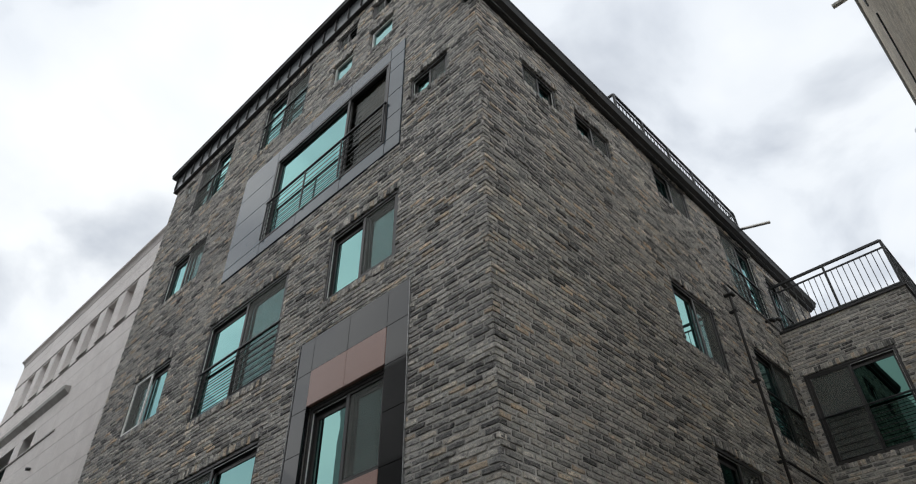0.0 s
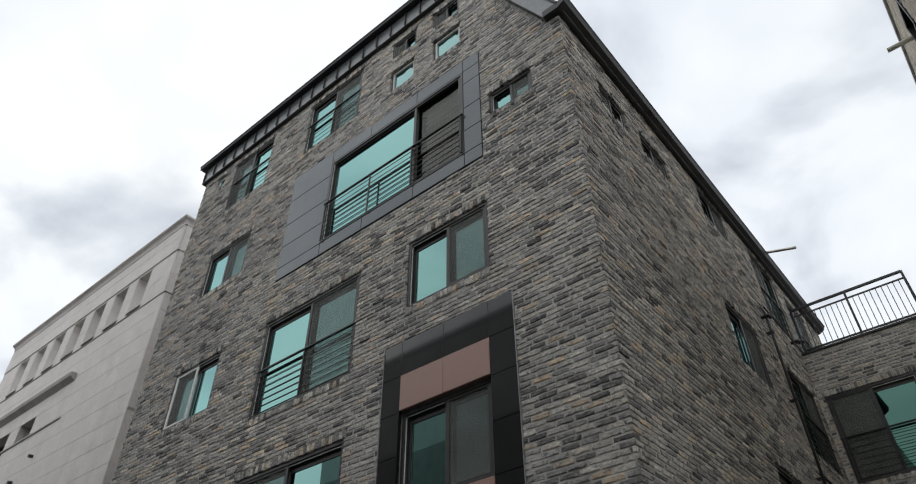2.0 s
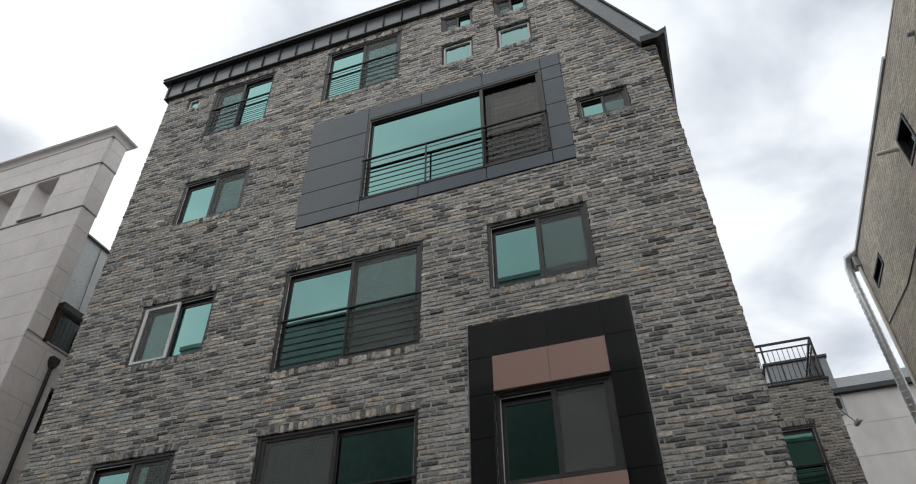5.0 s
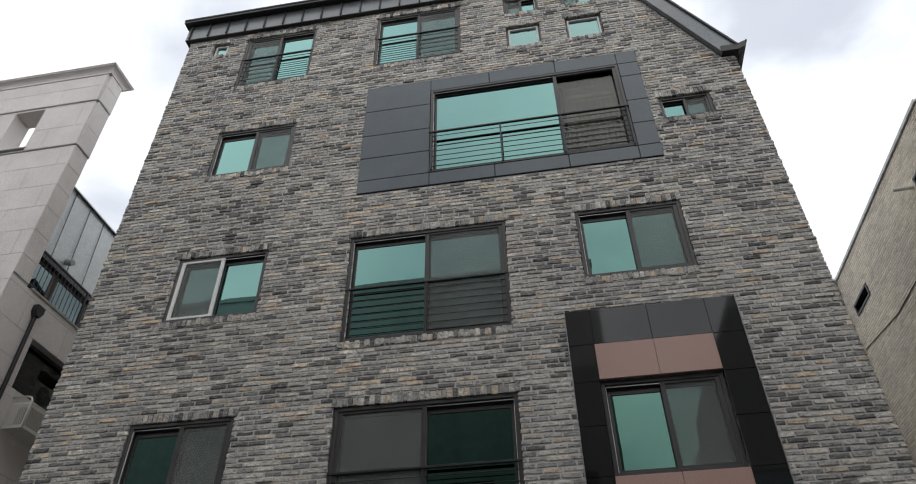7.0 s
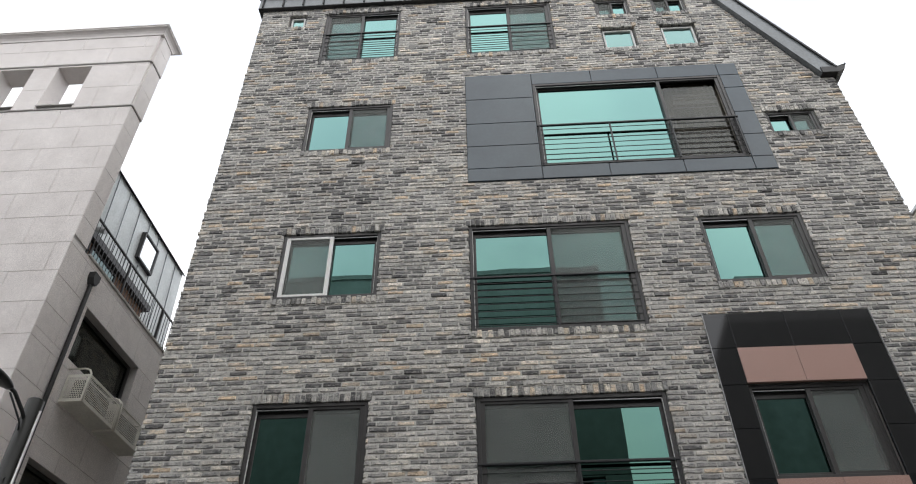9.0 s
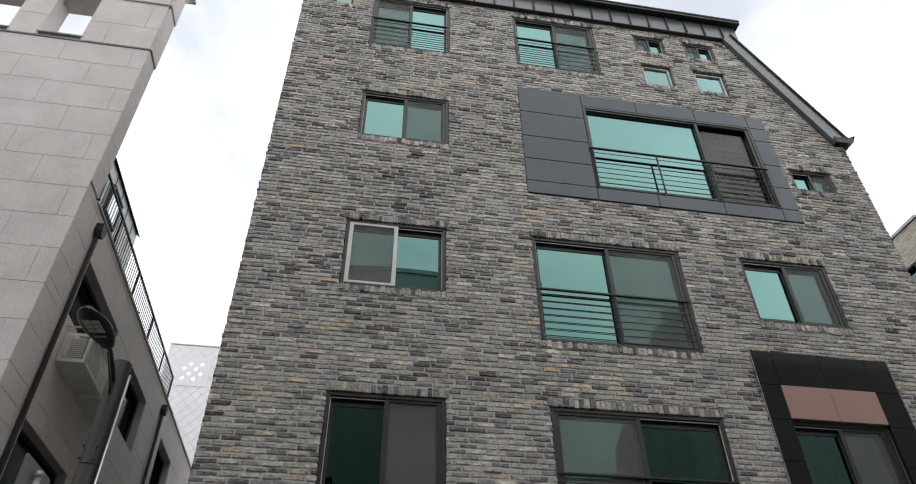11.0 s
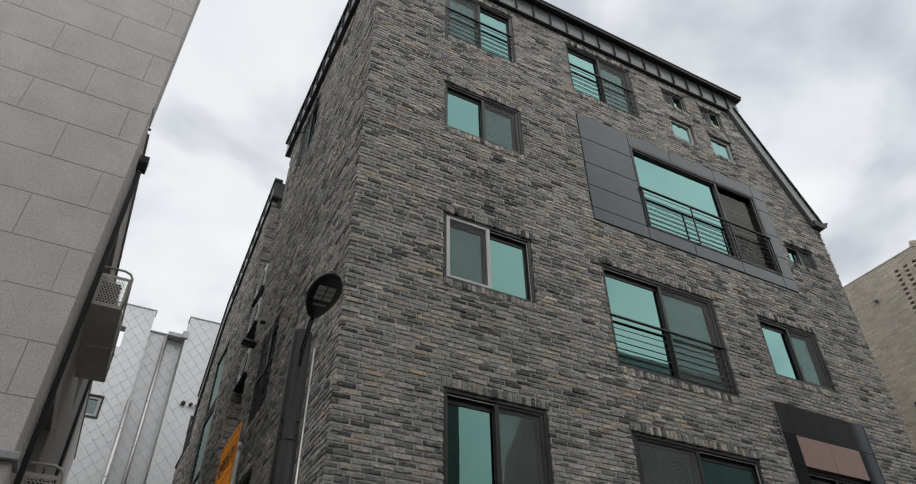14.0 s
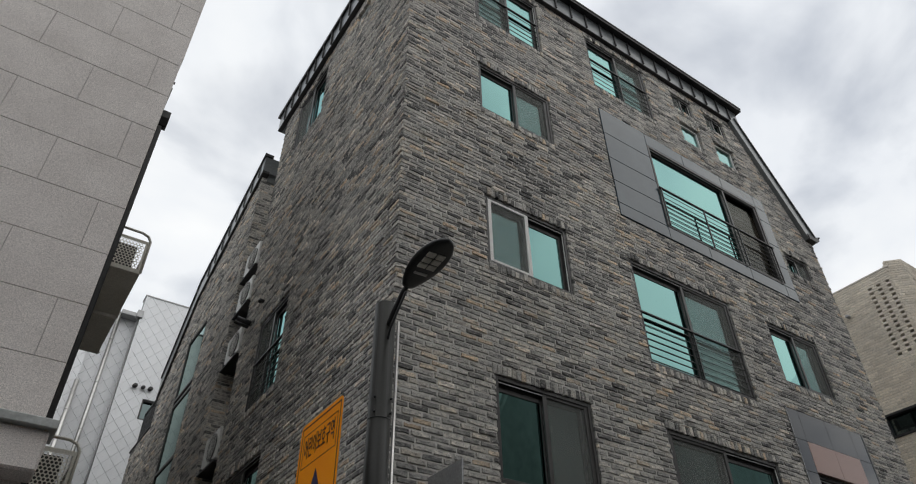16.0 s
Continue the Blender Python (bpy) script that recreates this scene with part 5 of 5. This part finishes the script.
for x, y, z1 in ((-15.52, WY + 0.15, 14.95), (-16.1, WY - 0.12, 12.15)):
    bm = tube(bmesh.new(), [(x + 0.04, y + 0.12, z1), (x, y, z1 - 0.03), (x, y, 5.0)], 0.055, 12)
    pipe = part("downpipe", bm, M_STEEL, white_house, "brushed steel downpipe", True)
    z = z1 - 1.0
    while z > 5:
        part("pipe_joint", rodded((x, y, z - 0.03), (x, y, z + 0.03), 0.061, 12), M_STEEL, pipe, "", True)
        z -= 1.6
part("downpipe", tube(bmesh.new(), [(-14.93, WY - 0.03, 14.9), (-14.93, WY - 0.03, 5.0)], 0.03, 8), M_ALU, white_house, "", True)
part("gutter_box", boxed(-15.5, -14.85, WY - 0.05, WY + 0.35, 14.92, 15.08, bevel=0.01), M_ALU, white_house)
part("rain_hopper", boxed(-15.02, -14.82, WY - 0.2, WY + 0.02, 14.86, 15.14, bevel=0.01), M_ALU, white_house)
for x, r in ((-14.4, 0.075), (-14.14, 0.06), (-13.91, 0.075)):
    part("vent_cowl", rodded((x, WY - 0.1, 12.4), (x, WY - 0.26, 12.36), r, 14), M_FRAME, white_house, "", True)

# ---- beige brick house across the yard ----
beige_house = thing("brick_house", (4.0, 9.0, 0), "pale beige brick house with pierced brick screens and a metal verge", "building")
BX = 0.6
ON_BEIGE = pose(BX, 0, 0, 0, 0, -90)      # local x is minus world y, -y faces west
b_win = [(-6.11, -4.6, 8.3, 8.9), (-13.15, -12.1, 11.18, 11.52), (-8.45, -7.7, 10.9, 11.62), (-11.0, -10.2, 6.8, 7.7)]
slots = [(-5.12 + 0.245 * i - 0.055, -5.12 + 0.245 * i + 0.055, 10.15 + 0.14 * j + 0.02, 10.15 + 0.14 * j + 0.085) for i in range(3) for j in range(15)]
wall_b = part("west_wall", moved(backing(-13.75, -4.5, 0, 12.53, b_win + slots, [], 0.004, 0.3, 0.0), ON_BEIGE), M_MORTAR_B, beige_house, "beige brick wall with a pierced screen")
for u0, u1, z0, z1 in b_win:
    w = part("window", moved(ring(bmesh.new(), u0, u1, z0, z1, 0.06, -0.03, 0.16), ON_BEIGE), M_IRON, beige_house, "small dark window")
    part("pane", boxed(u0 + 0.05, u1 - 0.05, 0.1, 0.11, z0 + 0.05, z1 - 0.05, m=ON_BEIGE), M_GLASS_D, w)
ON_BEIGE_C = pose(BX, 4.5, 0, 0, 0, -45)
wall_bc = part("corner_wall", boxed(0.0, 0.42, 0.004, 0.2, 0, 12.68, m=ON_BEIGE_C), M_MORTAR_B, beige_house)
ON_BEIGE_F = pose(0, 4.2, 0)
slots_f = [(1.15 + 0.245 * i - 0.055, 1.15 + 0.245 * i + 0.055, 10.15 + 0.14 * j + 0.02, 10.15 + 0.14 * j + 0.085) for i in range(3) for j in range(15)]
wall_bf = part("south_wall", moved(backing(BX + 0.3, 8.0, 0, 12.68, slots_f, [], 0.004, 0.3, 0.0), ON_BEIGE_F), M_MORTAR_B, beige_house, "beige brick wall with a pierced screen")
# block added inside, coloured black for the shade behind the screen slots
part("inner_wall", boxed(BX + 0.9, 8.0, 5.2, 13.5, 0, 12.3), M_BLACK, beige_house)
part("verge", boxed(BX - 0.05, BX + 0.3, 7.1, 13.85, 12.53, 12.62, bevel=0.008), M_ALU, beige_house, "pale metal verge flashing")
part("gutter_end", boxed(BX - 0.14, BX + 0.05, 13.55, 13.85, 12.2, 12.5, bevel=0.01), M_ALU, beige_house)
part("coping", boxed(BX - 0.02, BX + 0.32, 4.45, 7.1, 12.53, 12.57), M_MORTAR_B, beige_house)
bm = bmesh.new()
path = [(1.2, 13.4, 12.55), (0.6, 13.5, 12.6), (0.42, 13.75, 12.6), (0.38, 13.9, 12.35), (0.38, 13.95, 11.8), (0.38, 13.95, 4.0)]
tube(bm, path, 0.1, 14)
duct = part("flue_duct", bm, M_FOIL, beige_house, "ribbed aluminium flue duct", True)
for i in range(46):
    z = 4.4 + i * 0.17
    part("rib", rodded((0.38, 13.95, z - 0.012), (0.38, 13.95, z + 0.012), 0.108, 14), M_FOIL, duct, "", True)
part("downpipe", tube(bmesh.new(), [(BX - 0.06, 13.62, 12.2), (BX - 0.06, 13.62, 4.0)], 0.04, 10), M_CREAM, beige_house, "cream downpipe", True)
part("outlet_pipe", tube(bmesh.new(), [(BX + 0.05, 8.6, 11.52), (0.2, 8.6, 11.51)], 0.045, 10), M_CREAM, beige_house, "", True)
for y, z in ((5.9, 11.7),):
    part("vent_cowl", rodded((BX, y, z), (BX - 0.12, y, z - 0.01), 0.05, 10), M_ALU, beige_house, "", True)
part("cable", tube(bmesh.new(), [(BX - 0.02, 8.0, 10.2), (BX - 0.02, 9.4, 10.16), (BX - 0.02, 11.3, 10.1), (BX - 0.02, 13.55, 10.42)], 0.012, 6), M_IRON, beige_house)

# ---- far house behind the wing ----
far_house = thing("far_house", (4.0, 27.0, 0), "beige rendered house with a dark zinc dormer", "building")
part("wall", boxed(0.45, 9.0, 24.0, 30.0, 0, 13.4), M_RENDER, far_house)
part("eave", boxed(0.25, 9.2, 23.8, 30.0, 13.4, 13.6, bevel=0.01), M_ZINC_DARK, far_house)
part("roof", prism(bmesh.new(), [(23.85, 13.6), (24.6, 14.35), (30.0, 14.35), (30.0, 13.6)], "x", 0.5, 9.2), M_ZINC, far_house)
dorm = part("dormer", boxed(-1.1, 1.15, 23.955, 28.0, 12.6, 15.0), M_ZINC, far_house, "dark zinc dormer")
part("dormer_cap", boxed(-1.16, 1.2, 23.88, 28.0, 15.0, 15.1), M_ZINC_DARK, dorm)
for x in (-0.5, 0.1, 0.7):
    part("seam", boxed(x - 0.012, x + 0.012, 23.925, 23.955, 13.6, 15.0), M_ZINC_DARK, dorm)
for z in (8.6, 9.8, 11.0, 12.2):
    part("wall_joint", boxed(0.47, 8.9, 23.992, 23.9995, z, z + 0.02), M_GROUT, far_house)
part("base_wall", boxed(-1.0, 0.45, 24.05, 30.0, 0, 12.6), M_RENDER, far_house)

# security camera and bracket on the wing's corner
cctv = thing("security_camera", (WING_X, 13.7, 8.6), "small white security camera on a wall bracket", "camera")
part("bracket", boxed(WING_X, WING_X + 0.12, 13.62, 13.7, 8.55, 8.8, bevel=0.006), M_IRON, cctv)
part("arm", rodded((WING_X + 0.06, 13.66, 8.55), (WING_X + 0.24, 13.48, 8.1), 0.018, 8), M_ALU, cctv)
part("camera_body", moved(boxed(-0.045, 0.045, -0.14, 0.1, -0.04, 0.045, bevel=0.01), pose(WING_X + 0.26, 13.45, 8.08, -8, 0, 20)), M_ACWHITE, cctv, "white camera body")

# ---- street lamp, sign, board ----
PX, PY = -14.96, 3.2
lamp = thing("street_lamp", (PX, PY, 0), "dark grey steel street lamp with a flat oval head", "street lamp")
pole = part("pole", rodded((PX, PY, 0), (PX, PY, 5.04), 0.098, 28, r2=0.089), M_POLE, lamp, "", True)
part("pole_cap", rodded((PX, PY, 5.04), (PX, PY, 5.055), 0.089, 28, r2=0.07), M_POLE, pole, "", True)
part("pole_joint", rodded((PX, PY, 3.98), (PX, PY, 3.988), 0.0925, 28), M_LAMP, pole, "", True)
for z in (4.03, 4.15):
    for a in range(4):
        c, s = math.cos(a * math.pi / 2 + 0.6), math.sin(a * math.pi / 2 + 0.6)
        part("bolt", rodded((PX + 0.08 * c, PY + 0.08 * s, z), (PX + 0.108 * c, PY + 0.108 * s, z), 0.009, 8), M_LAMP, pole)
SWING = pose(PX, PY, 0, 0, 0, -4.5) @ pose(-PX, -PY, 0)      # the arm points a little west of south
arm = part("arm", moved(tube(bmesh.new(), [(PX, PY - 0.05, 4.78), (PX, PY - 0.14, 4.86), (PX, 2.86, 4.98), (PX, 2.72, 5.0)], 0.021, 10), SWING), M_LAMP, lamp, "", True)
part("stay", moved(tube(bmesh.new(), [(PX, PY - 0.06, 4.62), (PX, PY - 0.12, 4.75), (PX, 2.8, 4.95)], 0.011, 8), SWING), M_LAMP, arm, "", True)
# oval head: a flattened shell, longer than wide
bm = bmesh.new()
NR, NL = 14, 22
rings = []
for i in range(NL + 1):
    f = i / NL
    wdt = 0.145 * (math.sin(math.pi * min(1, 0.06 + 0.94 * f)) ** 0.55) * (0.78 + 0.3 * f) + 0.004
    top = 0.07 * math.sin(math.pi * min(1, 0.08 + 0.92 * f)) ** 0.6 + 0.004
    ringv = []
    for k in range(NR):
        a = 2 * math.pi * k / NR
        ringv.append(bm.verts.new((wdt * math.cos(a), -0.7 * f, (top if math.sin(a) > 0 else 0.022) * math.sin(a))))
    rings.append(ringv)
for q, w in zip(rings, rings[1:]):
    for k in range(NR):
        bm.faces.new((q[k], q[(k + 1) % NR], w[(k + 1) % NR], w[k]))
bm.faces.new(rings[0]); bm.faces.new(rings[-1][::-1])
bmesh.ops.recalc_face_normals(bm, faces=bm.faces[:])
HEAD = SWING @ pose(PX, 2.77, 4.985, 0, 0, 0)
head = part("lamp_head", moved(bm, HEAD), M_LAMP, lamp, "black oval lamp head", True)
for k in range(3):
    for u in (-0.074, 0.004):
        part("lens", boxed(u, u + 0.07, -0.37 - 0.075 * k, -0.31 - 0.075 * k, -0.032, -0.019, bevel=0.004, m=HEAD), M_LENS, head, "pale LED lens")
part("name_plate", boxed(-0.055, 0.055, -0.245, -0.215, -0.026, -0.019, m=HEAD), M_ALU, head)
part("photo_cell", rodded((PX, 2.17, 4.98), (PX, 2.17, 5.05), 0.03, 12, SWING), M_LAMP, head)
cond = thing("steel_conduit", (PX + 0.12, PY + 0.02, 0), "thin bright steel conduit beside the lamp post", "pipe")
part("pipe", rodded((PX + 0.115, PY - 0.03, 0), (PX + 0.115, PY - 0.03, 4.9), 0.014, 12), M_STEEL, cond, "", True)

sign = thing("traffic_sign", (-15.35, 3.2, 0), "orange school zone sign with navy triangle on a grey post", "sign")
ON_SIGN = pose(-15.4, 3.265, 0, 0, 0, -90)       # local x towards the street, -y faces west
S0, S1, SZ0, SZ1 = -0.36, 0.36, 2.75, 3.98


def rounded(bm, u0, u1, z0, z1, r, y0, y1):
    pts = []
    for cu, cz, a0 in ((u1 - r, z0 + r, -90), (u1 - r, z1 - r, 0), (u0 + r, z1 - r, 90), (u0 + r, z0 + r, 180)):
        for k in range(5):
            a = radians(a0 + 22.5 * k)
            pts.append((cu + r * math.cos(a), cz + r * math.sin(a)))
    return prism(bm, pts, "y", y0, y1)


part("back_plate", moved(rounded(bmesh.new(), S0 + 0.001, S1 - 0.001, SZ0 + 0.001, SZ1 - 0.001, 0.05, 0.0008, 0.004), ON_SIGN), M_ALU, sign, "bare aluminium back of the sign")
plate = part("plate", moved(rounded(bmesh.new(), S0, S1, SZ0, SZ1, 0.05, 0, 0.0006), ON_SIGN), M_SIGN_O, sign, "orange reflective sheet")


def line_frame(u0, u1, z0, z1, w, y, name):
    part(name, moved(ring(bmesh.new(), u0, u1, z0, z1, w, y - 0.0015, y, bevel=0), ON_SIGN), M_SIGN_K, plate)


line_frame(S0 + 0.03, S1 - 0.03, SZ0 + 0.03, SZ1 - 0.03, 0.011, 0.0, "border")
line_frame(S0 + 0.07, S1 - 0.07, 3.62, 3.88, 0.006, 0.0, "text_border")
cu = bpy.data.curves.new("lettering", "FONT")
cu.body = "\uc5b4\ub9b0\uc774\ubcf4\ud638\uad6c\uc5ed"
cu.size, cu.align_x, cu.align_y, cu.extrude, cu.offset = 0.12, "CENTER", "CENTER", 0.001, 0.0
tx = new("lettering_curve", cu)
dg = bpy.context.evaluated_depsgraph_get()
me = bpy.data.meshes.new_from_object(tx.evaluated_get(dg))
bpy.data.objects.remove(tx)
me.transform(ON_SIGN @ pose(0, -0.003, 3.75, 90, 0, 0) @ Matrix.Diagonal((0.68, 1.5, 1, 1)))
me.materials.clear()
me.materials.append(M_SIGN_K)
hang("lettering", me, plate, "dark lettering")
part("triangle", moved(prism(bmesh.new(), [(-0.3, 2.98), (0.3, 2.98), (0.0, 3.55)], "y", -0.004, 0.0), ON_SIGN), M_SIGN_N, plate, "navy triangle")
for x, s in ((-0.045, 1.0), (0.05, 0.85)):
    bm = prism(bmesh.new(), [(x - 0.03, 3.08), (x + 0.03, 3.08), (x + 0.035, 3.2 + 0.1 * s), (x, 3.27 + 0.1 * s), (x - 0.035, 3.2 + 0.1 * s)], "y", -0.006, -0.004)
    part("pictogram_bar", moved(bm, ON_SIGN), M_SIGN_W, plate, "white pictogram shape")
for z in (3.75, 3.0):
    part("bracket", boxed(-0.05, 0.05, 0.004, 0.03, z - 0.02, z + 0.02, m=ON_SIGN), M_ALU, sign)
post = part("post", rodded((-15.35, 3.2, 0), (-15.35, 3.2, 3.85), 0.03, 16), M_ZINC_L, sign, "grey steel post", True)
part("post_cap", rodded((-15.35, 3.2, 3.85), (-15.35, 3.2, 3.91), 0.035, 16), M_ZINC_L, post, "", True)
board = thing("small_board", (-14.6, 2.9, 3.55), "grey metal signboard seen from the back, on the lamp post", "sign")
part("plate", boxed(-14.56, -14.545, 2.66, 3.12, 3.05, 3.6, bevel=0.004), M_ALU, board)
part("bracket", boxed(-14.9, -14.56, 3.05, 3.09, 3.3, 3.34), M_ALU, board)

# ---- street and the houses behind the camera ----
g = part("ground", boxed(-400, 400, -400, 400, -0.3, 0.0), M_ASPHALT)
tagged(g, "grey worn concrete street paving", "ground", kind="structure")


def plain_house(name, x0, x1, y0, y1, h, storeys, pale_from, lean=None):
    """A house with a dark brick front and, above pale_from, a pale top storey. lean: (height, run per metre) from which its -x side leans in."""
    w = thing(name, ((x0 + x1) / 2, (y0 + y1) / 2, 0), "plain weathered brick house across the street", "building")
    wins = []
    n = max(1, int((x1 - x0) / 3.2))
    for k in range(storeys - 2):
        for i in range(n):
            u = x0 + (i + 0.5) * (x1 - x0) / n
            z = 1.1 + k * h / storeys
            wins.append((u - 0.8, u + 0.8, z, z + 1.3))
    # the wall that faces the street, towards +y
    m = pose(0, y1, 0, 0, 0, 180)
    flip = [(-b, -a, c, d) for a, b, c, d in wins]
    z_lean, run = lean or (pale_from, 0.0)
    x_pale, x_top = x0 + (pale_from - z_lean) * run, x0 + (h - z_lean) * run
    part("wall", moved(backing(-x1, -x0, 0, z_lean, [q for q in flip if q[3] < z_lean], [], 0, 0.3, 0), m), M_LOWBRICK, w)
    if lean:
        part("middle_wall", prism(bmesh.new(), [(x0, z_lean), (x1, z_lean), (x1, pale_from), (x_pale, pale_from)], "y", y1 - 0.3, y1), M_LOWBRICK, w)
    if pale_from < h:
        part("upper_wall", prism(bmesh.new(), [(x_pale, pale_from), (x1, pale_from), (x1, h), (x_top, h)], "y", y1 - 0.3, y1 - 0.02), M_DARKBRICK, w)
    part("body", prism(bmesh.new(), [(x0, 0), (x1, 0), (x1, h), (x_top, h), (x0, z_lean)], "y", y0, y1 - 0.6), M_DARKBRICK, w)
    for a, b, c, d in (q for q in flip if q[3] < z_lean):
        part("window", boxed(a, b, 0.12, 0.16, c, d, m=m), M_GLASS_D, w)
    part("parapet", boxed(x_top - 0.05, x1 + 0.05, y1 - 0.3, y1 + 0.05, h, h + 0.2), M_DARKBRICK, w)
    return w


plain_house("opposite_house", -25.0, -5.6, -20.0, -9.0, 17.3, 5, 12.9)
plain_house("opposite_house", -2.95, 17.0, -10.4, -9.0, 16.5, 5, 14.6, (11.3, 0.47))
low = plain_house("opposite_house", -5.5, -2.65, -13.0, -10.5, 8.2, 3, 8.2)
part("gable", prism(bmesh.new(), [(-4.1, 8.4), (-3.35, 9.8), (-2.95, 10.6), (-2.65, 10.8), (-2.65, 8.4)], "y", -11.1, -10.6), M_DARKBRICK, low)
plain_house("opposite_house", -36.0, -25.2, -19.0, -9.2, 11.0, 4, 11.0)

# ---- brickwork ----
F_HEADS = on_end(openings(F_WIN)) 
brickwork(wall_f, ON_FRONT, front_span, 2.6, 14.40, openings(F_WIN) + [STONE, PANEL], F_HEADS, (-9.5, -3.8, 4.4, 6.9), 11, M_BRICK_J, M_BRICK_P)
brickwork(wall_e, ON_EAST, lambda z: (FRONT_Y + (0.012 if int(round(z / PITCH)) % 2 else 0.0), 16.7), 2.6, 11.36, openings(E_WIN), on_end(openings(E_WIN)), (4.6, 6.9, 4.0, 6.6), 12, M_BRICK_J, M_BRICK_P)
brickwork(wall_w, ON_WEST, lambda z: (-10.2, -FRONT_Y - (0.012 if int(round(z / PITCH)) % 2 else 0.0)), 2.6, 14.38, openings(W_WIN), on_end(openings(W_WIN)), (-7.0, -4.6, 4.0, 6.8), 13, M_BRICK_J, M_BRICK_P)


def rear_span(z):
    far = -END_Y
    if z > STEP_Z:
        far = -min(STEP_Y, 14.9 + (12.0 - z)) if z < 12.0 else -(11.1 + (13.4 - z) * 3.9 / 1.45)
    return far, -11.1 + 0.006


brickwork(wall_r, ON_REAR, rear_span, 3.0, 13.36, openings(R_WIN), on_end(openings(R_WIN)), (-12.4, -11.2, 5.0, 9.0), 14, M_BRICK_J, M_BRICK_P)
brickwork(wall_t, ON_RETURN, lambda z: (REAR_X - 0.006, -13.7), 3.0, 13.35, [], [], (-14.5, -13.7, 6.0, 9.0), 15, M_BRICK_J, M_BRICK_P)
brickwork(wall_g, ON_WING, lambda z: (EAST_X + 0.02, WING_X + 0.006), 4.0, 9.25, openings(G_WIN), on_end(openings(G_WIN)), (-3.6, -1.3, 8.3, 9.25), 16, M_BRICK_J, M_BRICK_P)
brickwork(wall_h, ON_WING_E, lambda z: (WING_Y, 16.7), 4.0, 9.25, [], [], (13.6, 14.5, 8.0, 9.2), 17, M_BRICK_J, M_BRICK_P)
B_KW = dict(out=0.008, wear=0.002, pitch=0.07, length=0.245, base=10.15, joint=0.01, bed=0.005)
brickwork(wall_b, ON_BEIGE, lambda z: (-13.75, -4.5), 4.5, 12.53, b_win + slots, [], (-6.5, -4.5, 9.1, 12.0), 18, M_BEIGE_J, M_BEIGE_P, **B_KW)
brickwork(wall_bc, ON_BEIGE_C, lambda z: (0.0, 0.42), 6.0, 12.68, [], [], (0, 0, 0, 0), 19, M_BEIGE_J, M_BEIGE_P, **B_KW)
brickwork(wall_bf, ON_BEIGE_F, lambda z: (BX + 0.3, 8.0), 6.0, 12.68, slots_f, [], (0.9, 2.5, 9.5, 12.0), 20, M_BEIGE_J, M_BEIGE_P, **B_KW)
